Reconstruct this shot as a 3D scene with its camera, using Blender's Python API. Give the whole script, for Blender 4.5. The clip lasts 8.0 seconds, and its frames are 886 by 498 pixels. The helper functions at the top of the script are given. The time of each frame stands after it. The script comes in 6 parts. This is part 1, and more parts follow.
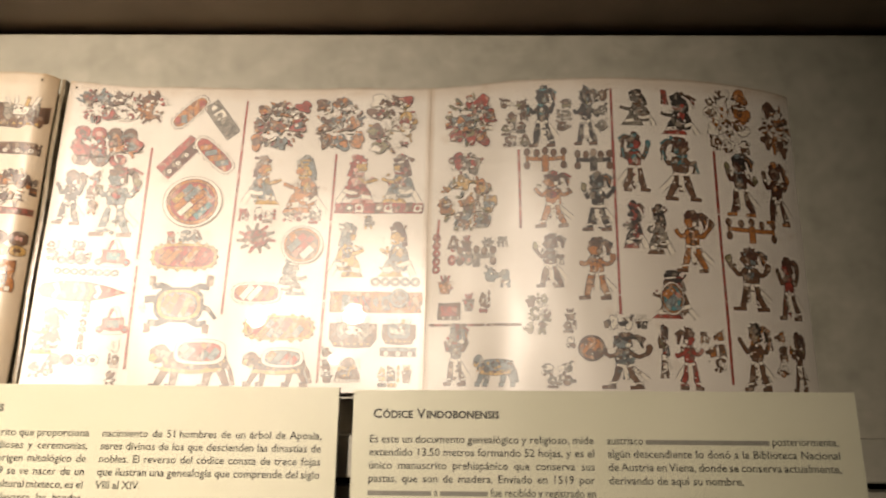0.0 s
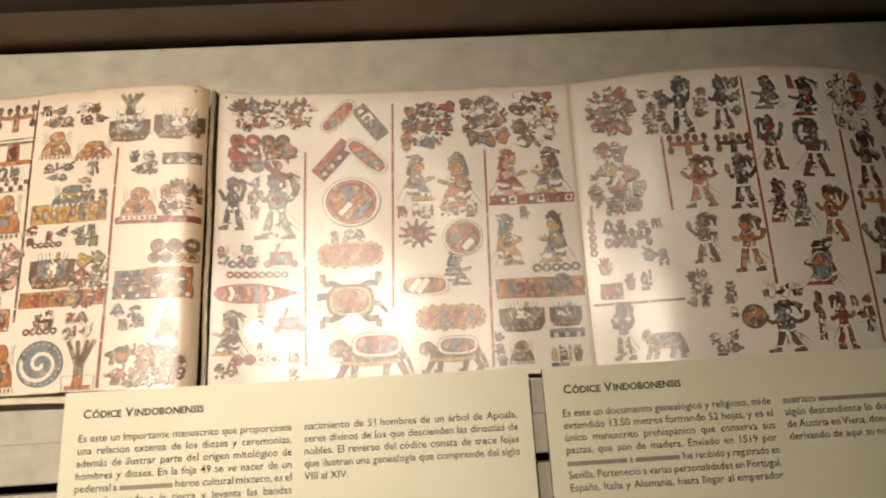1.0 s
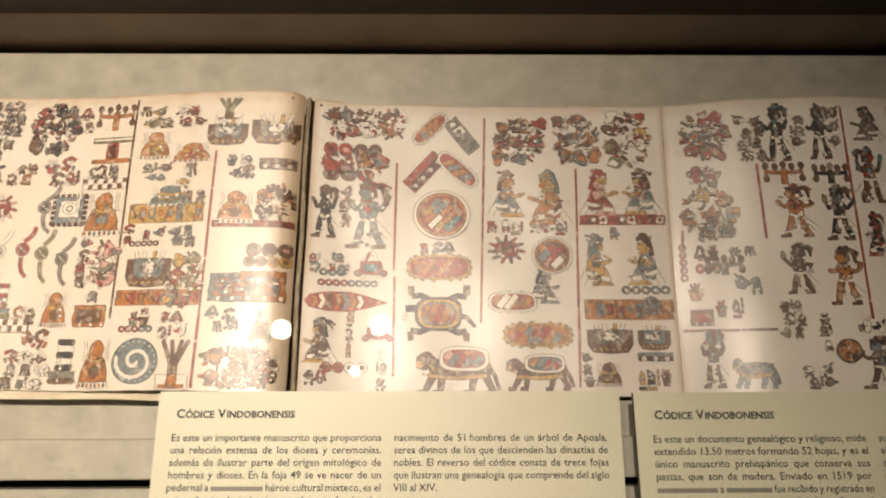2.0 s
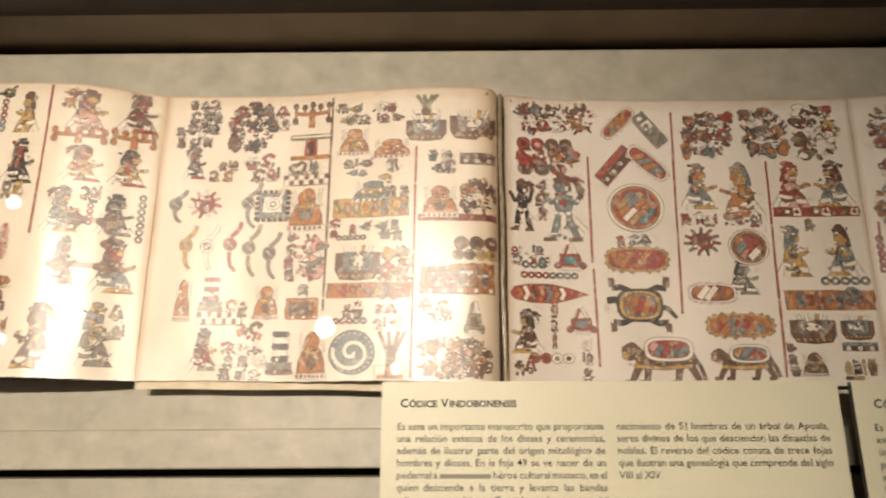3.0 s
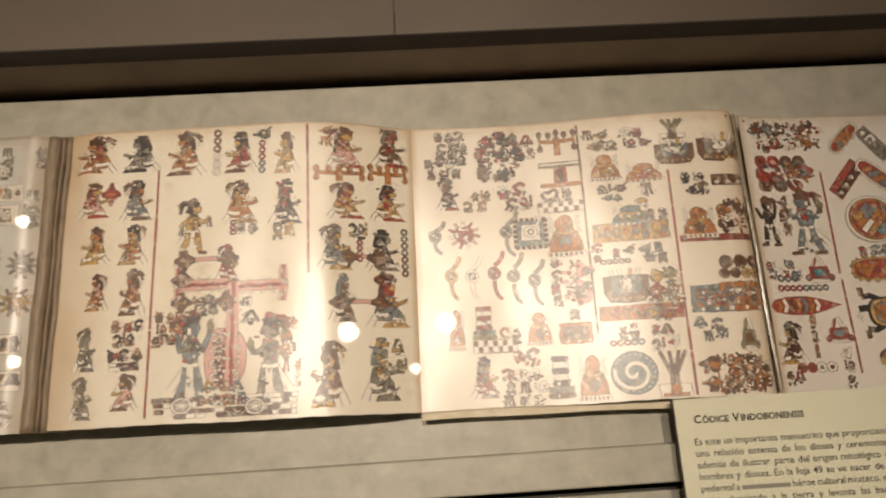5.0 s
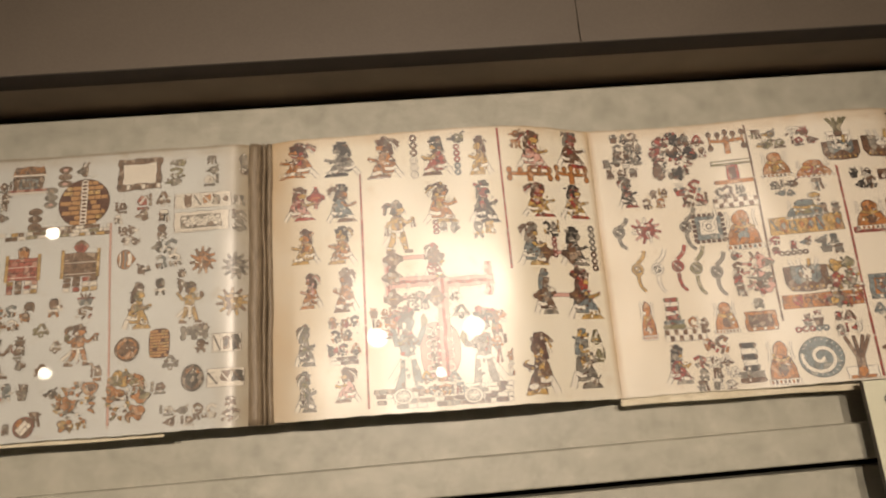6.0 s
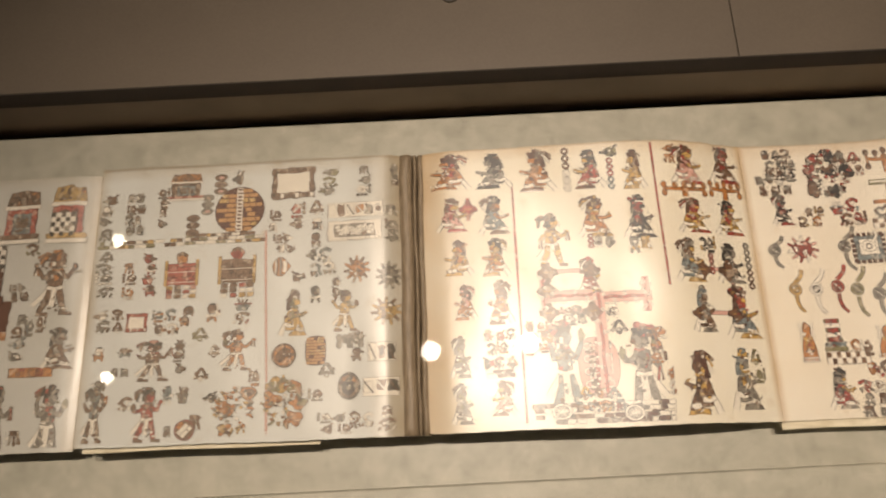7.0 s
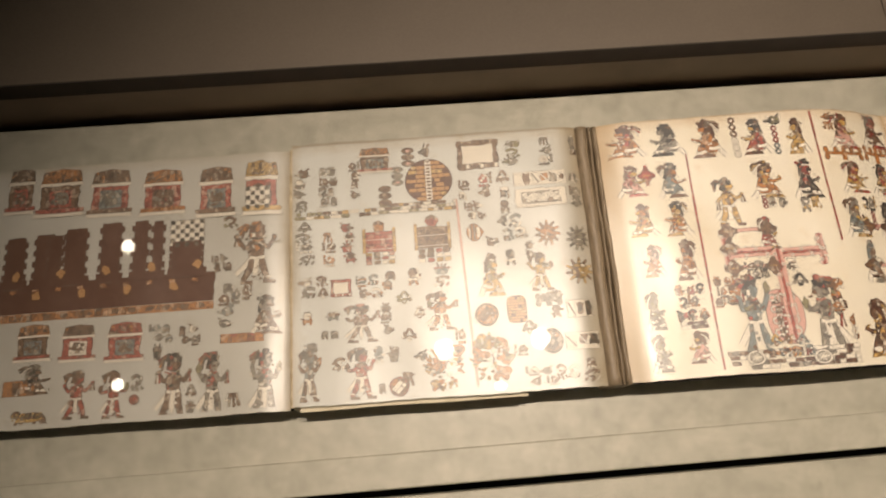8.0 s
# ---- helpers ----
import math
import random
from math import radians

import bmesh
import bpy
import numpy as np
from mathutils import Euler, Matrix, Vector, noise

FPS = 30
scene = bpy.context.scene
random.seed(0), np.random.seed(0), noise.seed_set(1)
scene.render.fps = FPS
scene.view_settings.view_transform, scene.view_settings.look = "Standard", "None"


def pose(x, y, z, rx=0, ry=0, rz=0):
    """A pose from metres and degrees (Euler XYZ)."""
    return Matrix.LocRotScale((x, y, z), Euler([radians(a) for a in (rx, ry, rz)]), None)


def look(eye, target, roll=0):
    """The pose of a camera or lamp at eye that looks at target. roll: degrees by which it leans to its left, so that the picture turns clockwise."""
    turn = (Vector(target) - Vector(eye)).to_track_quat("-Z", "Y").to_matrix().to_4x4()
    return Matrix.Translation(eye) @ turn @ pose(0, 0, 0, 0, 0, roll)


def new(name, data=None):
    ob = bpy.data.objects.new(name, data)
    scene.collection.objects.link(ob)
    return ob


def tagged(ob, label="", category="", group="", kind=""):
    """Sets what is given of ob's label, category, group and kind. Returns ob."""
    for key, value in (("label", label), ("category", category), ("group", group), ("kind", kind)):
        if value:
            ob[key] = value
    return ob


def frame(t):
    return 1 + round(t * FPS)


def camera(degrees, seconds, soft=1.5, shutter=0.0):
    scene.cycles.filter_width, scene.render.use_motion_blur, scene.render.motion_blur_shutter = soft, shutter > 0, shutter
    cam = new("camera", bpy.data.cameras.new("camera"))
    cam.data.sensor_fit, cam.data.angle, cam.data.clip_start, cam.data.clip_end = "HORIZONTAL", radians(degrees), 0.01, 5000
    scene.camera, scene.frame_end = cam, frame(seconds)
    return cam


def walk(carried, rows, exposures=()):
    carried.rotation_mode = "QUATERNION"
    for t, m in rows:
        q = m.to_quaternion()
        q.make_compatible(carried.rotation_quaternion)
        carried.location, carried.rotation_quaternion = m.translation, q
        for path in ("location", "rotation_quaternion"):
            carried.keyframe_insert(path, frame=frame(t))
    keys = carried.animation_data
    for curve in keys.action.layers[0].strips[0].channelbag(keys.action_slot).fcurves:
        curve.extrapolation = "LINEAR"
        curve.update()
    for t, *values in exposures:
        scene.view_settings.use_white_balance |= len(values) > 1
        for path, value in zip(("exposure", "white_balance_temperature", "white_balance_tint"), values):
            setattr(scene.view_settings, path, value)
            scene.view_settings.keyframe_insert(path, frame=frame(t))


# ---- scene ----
cam = camera(66.4, 8.0, soft=2.0, shutter=0.2)
METRES, EYE, TILT, LEAN, TURN = 1.0, 1.417, -90.0, 0.0, 2.2
ROWS = [
    (0.0, 0.0, 0.0, 0.0, -0.32, 14.19, -1.26),
    (0.2, -0.0268, -0.0047, -0.0013, -0.41, 13.95, -0.25),
    (0.5, -0.0689, -0.011, -0.0058, -1.3, 14.43, 1.19),
    (1.0, -0.139, -0.0169, -0.0168, -2.41, 14.72, 2.61),
    (1.2, -0.1591, -0.0213, -0.018, -2.46, 14.49, 3.42),
    (2.3, -0.2142, -0.0163, -0.0064, -1.33, 15.24, -1.39),
    (2.5, -0.2414, -0.0169, -0.0074, -1.16, 15.12, -1.07),
    (3.0, -0.3278, -0.0218, -0.0159, -0.58, 15.0, -0.44),
    (3.5, -0.4194, -0.036, -0.0181, -0.76, 14.39, 1.2),
    (4.0, -0.4537, -0.036, 0.004, -1.89, 14.11, 2.75),
    (4.2, -0.4573, -0.0309, 0.0107, -2.03, 14.15, 2.9),
    (5.3, -0.5972, -0.0424, 0.0025, -2.46, 14.57, 2.88),
    (5.5, -0.6319, -0.0465, -0.002, -2.58, 14.64, 3.22),
    (6.0, -0.7017, -0.0556, 0.0029, -2.56, 14.94, 4.06),
    (6.5, -0.7292, -0.0462, 0.0116, -0.91, 15.71, 2.54),
    (7.0, -0.7929, -0.0504, 0.0066, -0.03, 16.35, 2.05),
    (7.5, -0.8779, -0.0609, -0.0017, 0.07, 16.71, 2.61),
    (8.0, -0.9699, -0.069, -0.0261, -1.88, 16.8, 3.86),
]
walk(cam, [(t, pose(0, 0, EYE, TILT) @ pose(0, 0, 0, 0, 0, TURN) @ pose(METRES * x, METRES * y, METRES * z, 90 + pitch, roll, yaw)) for t, x, y, z, yaw, pitch, roll in ROWS],
     exposures=((0.0, 0.70), (0.5, 0.46), (1.0, 0.32), (2.5, 0.24), (3.0, 0.14), (3.5, 0.00), (4.0, -0.18), (5.5, -0.36), (6.0, -0.28), (6.5, -0.18), (7.5, -0.10), (8.0, -0.04)))

# ---- light ----
world = bpy.data.worlds.new("world")
world.use_nodes = True
scene.world = world
world.node_tree.nodes["Background"].inputs[0].default_value = (0.75, 0.62, 0.45, 1)
world.node_tree.nodes["Background"].inputs[1].default_value = 0.02

WARM = (1.0, 0.81, 0.66)


def spot(place, target, watts, cone, blend):
    data = bpy.data.lights.new("spot_light", "SPOT")
    data.energy, data.color, data.spot_size, data.spot_blend, data.shadow_soft_size = watts, WARM, radians(cone), blend, 0.0
    ob = new("spot_light", data)
    ob.matrix_world = look(place, target)
    return ob


# two spots of the ceiling track that are turned on the case
LAMP_A, LAMP_B = (-0.946, 0.424, 3.55), (-0.503, 0.441, 3.53)
spot(LAMP_A, (-0.75, -0.07, 0.95), 150, 34, 0.95)
spot(LAMP_B, (-0.56, -0.07, 0.95), 142, 43, 0.95)


# ---- materials ----
def shader(name, rough=0.5, metal=0.0, spec=0.5, coat=0.0):
    m = bpy.data.materials.new(name)
    m.use_nodes = True
    b = m.node_tree.nodes["Principled BSDF"]
    b.inputs["Coat Weight"].default_value, b.inputs["Coat Roughness"].default_value, b.inputs["Coat IOR"].default_value = coat, 0.38, 1.72
    b.inputs["Roughness"].default_value, b.inputs["Metallic"].default_value = rough, metal
    b.inputs["Specular IOR Level"].default_value = spec
    return m, m.node_tree.nodes, m.node_tree.links, b


def noise_tex(nodes, links, scale, detail=4.0, rough=0.55, stretch=(1, 1, 1)):
    geo = nodes.new("ShaderNodeNewGeometry")
    mp = nodes.new("ShaderNodeMapping")
    mp.inputs["Scale"].default_value = stretch
    links.new(geo.outputs["Position"], mp.inputs["Vector"])
    tex = nodes.new("ShaderNodeTexNoise")
    tex.inputs["Scale"].default_value, tex.inputs["Detail"].default_value, tex.inputs["Roughness"].default_value = scale, detail, rough
    links.new(mp.outputs["Vector"], tex.inputs["Vector"])
    return tex


def ramp(nodes, links, src, stops):
    r = nodes.new("ShaderNodeValToRGB")
    e = r.color_ramp.elements
    while len(e) < len(stops):
        e.new(0.5)
    for el, (p, c) in zip(e, stops):
        el.position, el.color = p, (*c, 1)
    links.new(src, r.inputs["Fac"])
    return r.outputs["Color"]


def mix(nodes, links, a, b, fac, mode="MIX"):
    n = nodes.new("ShaderNodeMix")
    n.data_type, n.blend_type = "RGBA", mode
    for sock, v in ((n.inputs["A"], a), (n.inputs["B"], b), (n.inputs["Factor"], fac)):
        if isinstance(v, (int, float)):
            sock.default_value = v
        elif isinstance(v, tuple):
            sock.default_value = (*v, 1)
        else:
            links.new(v, sock)
    return n.outputs["Result"]


def bump(nodes, links, b, src, strength, dist):
    n = nodes.new("ShaderNodeBump")
    n.inputs["Strength"].default_value, n.inputs["Distance"].default_value = strength, dist
    links.new(src, n.inputs["Height"])
    links.new(n.outputs["Normal"], b.inputs["Normal"])


def mottled(name, dark, light, scale, rough=0.5, fine=220.0, relief=0.0004, stretch=(1, 1, 1), spec=0.5, contrast=(0.32, 0.68)):
    """A surface with clouds at one scale and grain at another."""
    m, nodes, links, b = shader(name, rough, spec=spec)
    cloud = noise_tex(nodes, links, scale, 6.0, 0.6, stretch)
    grain = noise_tex(nodes, links, fine, 3.0, 0.6, stretch)
    col = ramp(nodes, links, cloud.outputs["Fac"], [(contrast[0], dark), (contrast[1], light)])
    shade = ramp(nodes, links, grain.outputs["Fac"], [(0.3, (0.88, 0.88, 0.88)), (0.7, (1.0, 1.0, 1.0))])
    links.new(mix(nodes, links, col, shade, 1.0, "MULTIPLY"), b.inputs["Base Color"])
    bump(nodes, links, b, grain.outputs["Fac"], 0.3, relief)
    return m


def varnish_waves(nodes, links, b):
    """Slow unevenness of the varnish, which breaks up its shine."""
    waves = noise_tex(nodes, links, 38.0, 3.0, 0.5, (1.0, 0.55, 1.0))
    n = nodes.new("ShaderNodeBump")
    n.inputs["Strength"].default_value, n.inputs["Distance"].default_value = 0.5, 0.0011
    links.new(waves.outputs["Fac"], n.inputs["Height"])
    links.new(n.outputs["Normal"], b.inputs["Coat Normal"])


def page_skin(name, base, stain, edge, rough, folds=(), coat=1.0):
    """Gessoed, varnished leaf: foxing, finger stains, yellowed at the top and bottom edges."""
    m, nodes, links, b = shader(name, rough + 0.15, spec=0.2, coat=coat)
    cloud = noise_tex(nodes, links, 14.0, 6.0, 0.62)
    spots = noise_tex(nodes, links, 75.0, 5.0, 0.7)
    grain = noise_tex(nodes, links, 420.0, 3.0, 0.6)
    col = mix(nodes, links, base, stain, ramp(nodes, links, cloud.outputs["Fac"], [(0.35, (0, 0, 0)), (0.75, (0.8, 0.8, 0.8))]))
    col = mix(nodes, links, col, edge, ramp(nodes, links, spots.outputs["Fac"], [(0.58, (0, 0, 0)), (0.78, (0.45, 0.45, 0.45))]))
    geo = nodes.new("ShaderNodeNewGeometry")
    sep = nodes.new("ShaderNodeSeparateXYZ")
    links.new(geo.outputs["Position"], sep.inputs[0])
    rng = nodes.new("ShaderNodeMapRange")
    rng.inputs["From Min"].default_value, rng.inputs["From Max"].default_value = 0.224, 0.237
    links.new(sep.outputs["Y"], rng.inputs["Value"])
    wear = nodes.new("ShaderNodeMath")
    wear.operation = "MULTIPLY"
    links.new(rng.outputs["Result"], wear.inputs[0])
    links.new(spots.outputs["Fac"], wear.inputs[1])
    col = mix(nodes, links, col, edge, wear.outputs[0])
    rim = nodes.new("ShaderNodeMapRange")
    rim.inputs["From Min"].default_value, rim.inputs["From Max"].default_value, rim.inputs["To Max"].default_value = 0.2345, 0.2362, 0.55
    links.new(sep.outputs["Y"], rim.inputs["Value"])
    col = mix(nodes, links, col, tuple(0.55 * c for c in edge), rim.outputs["Result"])
    # Brown towards each fold: stains, plus painted shade where the leaf turns away.
    for far, near in folds:
        fr = nodes.new("ShaderNodeMapRange")
        fr.inputs["From Min"].default_value, fr.inputs["From Max"].default_value, fr.inputs["To Max"].default_value = far, near, 0.85
        links.new(sep.outputs["X"], fr.inputs["Value"])
        fold_stain_shade = nodes.new("ShaderNodeMath")
        fold_stain_shade.operation = "MULTIPLY"
        links.new(fr.outputs["Result"], fold_stain_shade.inputs[0])
        links.new(ramp(nodes, links, cloud.outputs["Fac"], [(0.25, (0.4, 0.4, 0.4)), (0.6, (1, 1, 1))]), fold_stain_shade.inputs[1])
        col = mix(nodes, links, col, edge, fold_stain_shade.outputs[0])
    varnish_waves(nodes, links, b)
    links.new(col, b.inputs["Base Color"])
    rr = nodes.new("ShaderNodeMapRange")
    rr.inputs["To Min"].default_value, rr.inputs["To Max"].default_value = rough - 0.06, rough + 0.08
    links.new(cloud.outputs["Fac"], rr.inputs["Value"])
    links.new(rr.outputs["Result"], b.inputs["Roughness"])
    bump(nodes, links, b, grain.outputs["Fac"], 0.12, 0.0002)
    return m


def brushwork(nodes, links, colour, col):
    """Fine drawing inside the fields of paint: small cells, some pale, some dark, with thin drawn lines between."""
    geo = nodes.new("ShaderNodeNewGeometry")
    warp = noise_tex(nodes, links, 210.0, 2.0, 0.5)
    push = nodes.new("ShaderNodeVectorMath")
    push.operation = "MULTIPLY_ADD"
    push.inputs[1].default_value = (0.0032, 0.0032, 0.0)
    links.new(warp.outputs["Color"], push.inputs[0])
    links.new(geo.outputs["Position"], push.inputs[2])
    flat = nodes.new("ShaderNodeMapping")
    flat.inputs["Scale"].default_value = (1.0, 0.75, 0.0)
    links.new(push.outputs[0], flat.inputs["Vector"])
    cells, lines = nodes.new("ShaderNodeTexVoronoi"), nodes.new("ShaderNodeTexVoronoi")
    lines.feature = "DISTANCE_TO_EDGE"
    for n in (cells, lines):
        n.inputs["Scale"].default_value = 330.0
        links.new(flat.outputs["Vector"], n.inputs["Vector"])
    pick = nodes.new("ShaderNodeSeparateColor")
    links.new(cells.outputs["Color"], pick.inputs["Color"])
    pale = ramp(nodes, links, pick.outputs["Red"], [(0.74, (0, 0, 0)), (0.80, (0.62, 0.62, 0.62))])
    dark = ramp(nodes, links, pick.outputs["Green"], [(0.79, (0, 0, 0)), (0.86, (0.55, 0.55, 0.55))])
    edge = ramp(nodes, links, lines.outputs["Distance"], [(0.03, (0.46, 0.46, 0.46)), (0.09, (0, 0, 0))])
    lit = mix(nodes, links, colour, tuple(0.40 * c + 0.60 * k for c, k in zip(col, (0.66, 0.56, 0.43))), pale)
    deep = mix(nodes, links, lit, tuple(0.30 * c + 0.012 for c in col), dark)
    return mix(nodes, links, deep, (0.045, 0.034, 0.027), edge)


def ink(name, col, rough=0.30, coat=1.0, busy=True):
    """Thin mineral paint under varnish, rubbed and uneven."""
    m, nodes, links, b = shader(name, rough + 0.12, spec=0.2, coat=coat)
    m["tone"] = col
    wash = noise_tex(nodes, links, 90.0, 5.0, 0.7)
    flake = noise_tex(nodes, links, 520.0, 3.0, 0.65)
    pale = tuple(c * 1.15 + 0.02 * k for c, k in zip(col, (1.1, 0.95, 0.75)))
    c1 = mix(nodes, links, col, pale, ramp(nodes, links, wash.outputs["Fac"], [(0.42, (0, 0, 0)), (0.72, (0.6, 0.6, 0.6))]))
    c2 = mix(nodes, links, c1, (0.62, 0.54, 0.44), ramp(nodes, links, flake.outputs["Fac"], [(0.66, (0, 0, 0)), (0.78, (0.40, 0.40, 0.40))]))
    if busy:
        c2 = brushwork(nodes, links, c2, col)
    links.new(c2, b.inputs["Base Color"])
    varnish_waves(nodes, links, b)
    return m


def plain(name, col, rough=0.5, metal=0.0, spec=0.5):
    m, nodes, links, b = shader(name, rough, metal, spec)
    n = noise_tex(nodes, links, 160.0, 4.0)
    links.new(ramp(nodes, links, n.outputs["Fac"], [(0.3, tuple(c * 0.85 for c in col)), (0.7, col)]), b.inputs["Base Color"])
    return m


def glowing(name, col, strength):
    m, nodes, links, b = shader(name, 0.3)
    b.inputs["Emission Color"].default_value, b.inputs["Emission Strength"].default_value = (*col, 1), strength
    return m


def clear_glass(name):
    """Thin clear pane: light goes straight through, and each face mirrors as glass does."""
    m = bpy.data.materials.new(name)
    m.use_nodes = True
    nodes, links = m.node_tree.nodes, m.node_tree.links
    nodes.remove(nodes["Principled BSDF"])
    clear, gloss, fresnel, both = (nodes.new("ShaderNode" + k) for k in ("BsdfTransparent", "BsdfGlossy", "Fresnel", "MixShader"))
    clear.inputs["Color"].default_value = (0.985, 0.995, 0.985, 1)
    gloss.inputs["Roughness"].default_value = 0.0
    fresnel.inputs["IOR"].default_value = 1.36
    for a, b in ((fresnel.outputs[0], both.inputs[0]), (clear.outputs[0], both.inputs[1]), (gloss.outputs[0], both.inputs[2]), (both.outputs[0], nodes["Material Output"].inputs["Surface"])):
        links.new(a, b)
    return m


STONE = mottled("marbled laminate", (0.345, 0.335, 0.268), (0.555, 0.525, 0.435), 52.0, 0.42, 260.0, 0.0002, contrast=(0.22, 0.78))
FASCIA = mottled("beige lacquered board", (0.120, 0.097, 0.070), (0.138, 0.112, 0.081), 9.0, 0.5, 420.0, 0.0002)
LIP = mottled("dark brown edging", (0.038, 0.023, 0.013), (0.052, 0.032, 0.019), 30.0, 0.6, 300.0, 0.0001, spec=0.25)
WALL_IN = mottled("grey-brown inner lining", (0.23, 0.168, 0.115), (0.30, 0.222, 0.155), 25.0, 0.6, 300.0, 0.0001)
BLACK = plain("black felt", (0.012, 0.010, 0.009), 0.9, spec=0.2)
CARD = mottled("cream label card", (0.68, 0.67, 0.505), (0.74, 0.72, 0.56), 12.0, 0.42, 600.0, 0.00006)
CARD_EDGE = plain("dark card edge", (0.10, 0.085, 0.065), 0.7)
TYPE = plain("dark grey printing ink", (0.022, 0.021, 0.018), 0.6)
TYPE_BAR = plain("grey printed bar", (0.26, 0.25, 0.21), 0.6)
LEAF_EDGE = mottled("yellowed leaf edge", (0.40, 0.30, 0.17), (0.70, 0.60, 0.43), 160.0, 0.6, 500.0, 0.0003)
PALE_EDGE = mottled("pale yellow leaf edge", (0.60, 0.52, 0.36), (0.80, 0.72, 0.55), 60.0, 0.6, 500.0, 0.0003)
SHINY_FOLD = mottled("varnished brown fold", (0.13, 0.10, 0.06), (0.42, 0.35, 0.24), 90.0, 0.20, 500.0, 0.0003, (6, 0.8, 1))
SPINE = mottled("brown worn fold", (0.17, 0.125, 0.078), (0.31, 0.24, 0.16), 120.0, 0.5, 500.0, 0.0003, (6, 0.6, 1))
GLASS = clear_glass("clear pane")
STEEL = plain("dull steel", (0.30, 0.28, 0.25), 0.35, 1.0)
LAMP_BODY = plain("black lamp housing", (0.02, 0.02, 0.02), 0.4)
LENS = glowing("lit lamp lens", (1.0, 0.86, 0.66), 48.0)
PLASTER = mottled("dark painted plaster", (0.055, 0.048, 0.040), (0.075, 0.066, 0.055), 3.0, 0.8, 90.0, 0.001)
CARPET = mottled("dark carpet", (0.030, 0.026, 0.022), (0.055, 0.046, 0.038), 14.0, 0.95, 300.0, 0.003)
CREAM_SKIN = page_skin("cream gesso leaf", (0.79, 0.725, 0.61), (0.73, 0.635, 0.49), (0.50, 0.34, 0.18), 0.27, ((-0.322, -0.298), (-0.5525, -0.5580)))
FOLD_SKIN = page_skin("cream gesso leaf browned at one fold", (0.78, 0.725, 0.605), (0.72, 0.635, 0.48), (0.50, 0.34, 0.18), 0.27, ((-0.778, -0.822), (-0.5635, -0.5580)))
WHITE_SKIN = page_skin("white gesso leaf", (0.76, 0.71, 0.63), (0.66, 0.60, 0.52), (0.46, 0.33, 0.20), 0.27, ((-0.0245, -0.0285),))
WORN_SKIN = page_skin("white gesso leaf browned at both folds", (0.76, 0.71, 0.63), (0.66, 0.60, 0.52), (0.46, 0.33, 0.20), 0.27, ((-0.0325, -0.0288), (-0.2885, -0.2942)))
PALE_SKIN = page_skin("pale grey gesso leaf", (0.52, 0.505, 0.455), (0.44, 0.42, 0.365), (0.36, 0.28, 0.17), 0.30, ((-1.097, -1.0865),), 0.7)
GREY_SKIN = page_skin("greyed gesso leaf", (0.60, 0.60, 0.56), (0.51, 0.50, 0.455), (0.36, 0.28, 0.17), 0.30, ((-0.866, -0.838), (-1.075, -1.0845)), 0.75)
INK = {
    "k": ink("black paint", (0.030, 0.026, 0.024)),
    "d": ink("dark brown paint", (0.105, 0.040, 0.022)),
    "n": ink("brown paint", (0.17, 0.085, 0.045)),
    "r": ink("red paint", (0.38, 0.060, 0.040)),
    "o": ink("orange ochre paint", (0.48, 0.185, 0.045)),
    "y": ink("yellow ochre paint", (0.57, 0.35, 0.10)),
    "b": ink("blue-grey paint", (0.20, 0.235, 0.235)),
    "t": ink("turquoise paint", (0.09, 0.25, 0.27)),
    "e": ink("olive paint", (0.25, 0.22, 0.11)),
    "g": ink("grey paint", (0.25, 0.225, 0.185)),
    "p": ink("pink paint", (0.60, 0.34, 0.28), busy=False),
    "m": ink("even brown paint", (0.125, 0.048, 0.027), busy=False),
    "h": ink("even ochre paint", (0.44, 0.21, 0.055), busy=False),
    "w": ink("white paint", (0.74, 0.68, 0.58), busy=False),
    "l": ink("black outline", (0.062, 0.050, 0.042), busy=False),
}

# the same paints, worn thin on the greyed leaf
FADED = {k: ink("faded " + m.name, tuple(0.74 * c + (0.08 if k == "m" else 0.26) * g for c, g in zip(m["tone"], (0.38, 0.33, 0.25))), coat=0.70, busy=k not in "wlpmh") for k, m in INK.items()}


# ---- tools for building ----
def part(name, bm, material, parent=None, label="", smooth=False):
    me = bpy.data.meshes.new(name)
    bm.normal_update()
    bm.to_mesh(me)
    bm.free()
    for m in material if isinstance(material, (list, tuple)) else (material,):
        me.materials.append(m)
    if smooth:
        me.polygons.foreach_set("use_smooth", [True] * len(me.polygons))
    ob = new(name, me)
    if parent:
        ob.parent = parent
    if label:
        ob["label"] = label
    return ob


def block(x0, x1, y0, y1, z0, z1, bevel=0.001, bm=None):
    own = bm is None
    bm = bm or bmesh.new()
    made = bmesh.ops.create_cube(bm, size=1)["verts"]
    for v in made:
        v.co = Vector(((x0 + x1) / 2 + v.co.x * (x1 - x0), (y0 + y1) / 2 + v.co.y * (y1 - y0), (z0 + z1) / 2 + v.co.z * (z1 - z0)))
    if bevel and own:
        bmesh.ops.bevel(bm, geom=bm.edges[:], offset=bevel, segments=2, affect="EDGES", profile=0.5)
    return bm


def tube(r0, r1, z0, z1, bm=None, seg=24, at=(0, 0)):
    bm = bm or bmesh.new()
    bmesh.ops.create_cone(bm, cap_ends=True, segments=seg, radius1=r0, radius2=r1, depth=z1 - z0,
                          matrix=Matrix.Translation((at[0], at[1], (z0 + z1) / 2)))
    return bm


def thing(name, label, category, group="", at=(0, 0, 0)):
    ob = new(name)
    ob.location = at
    return tagged(ob, label, category, group)


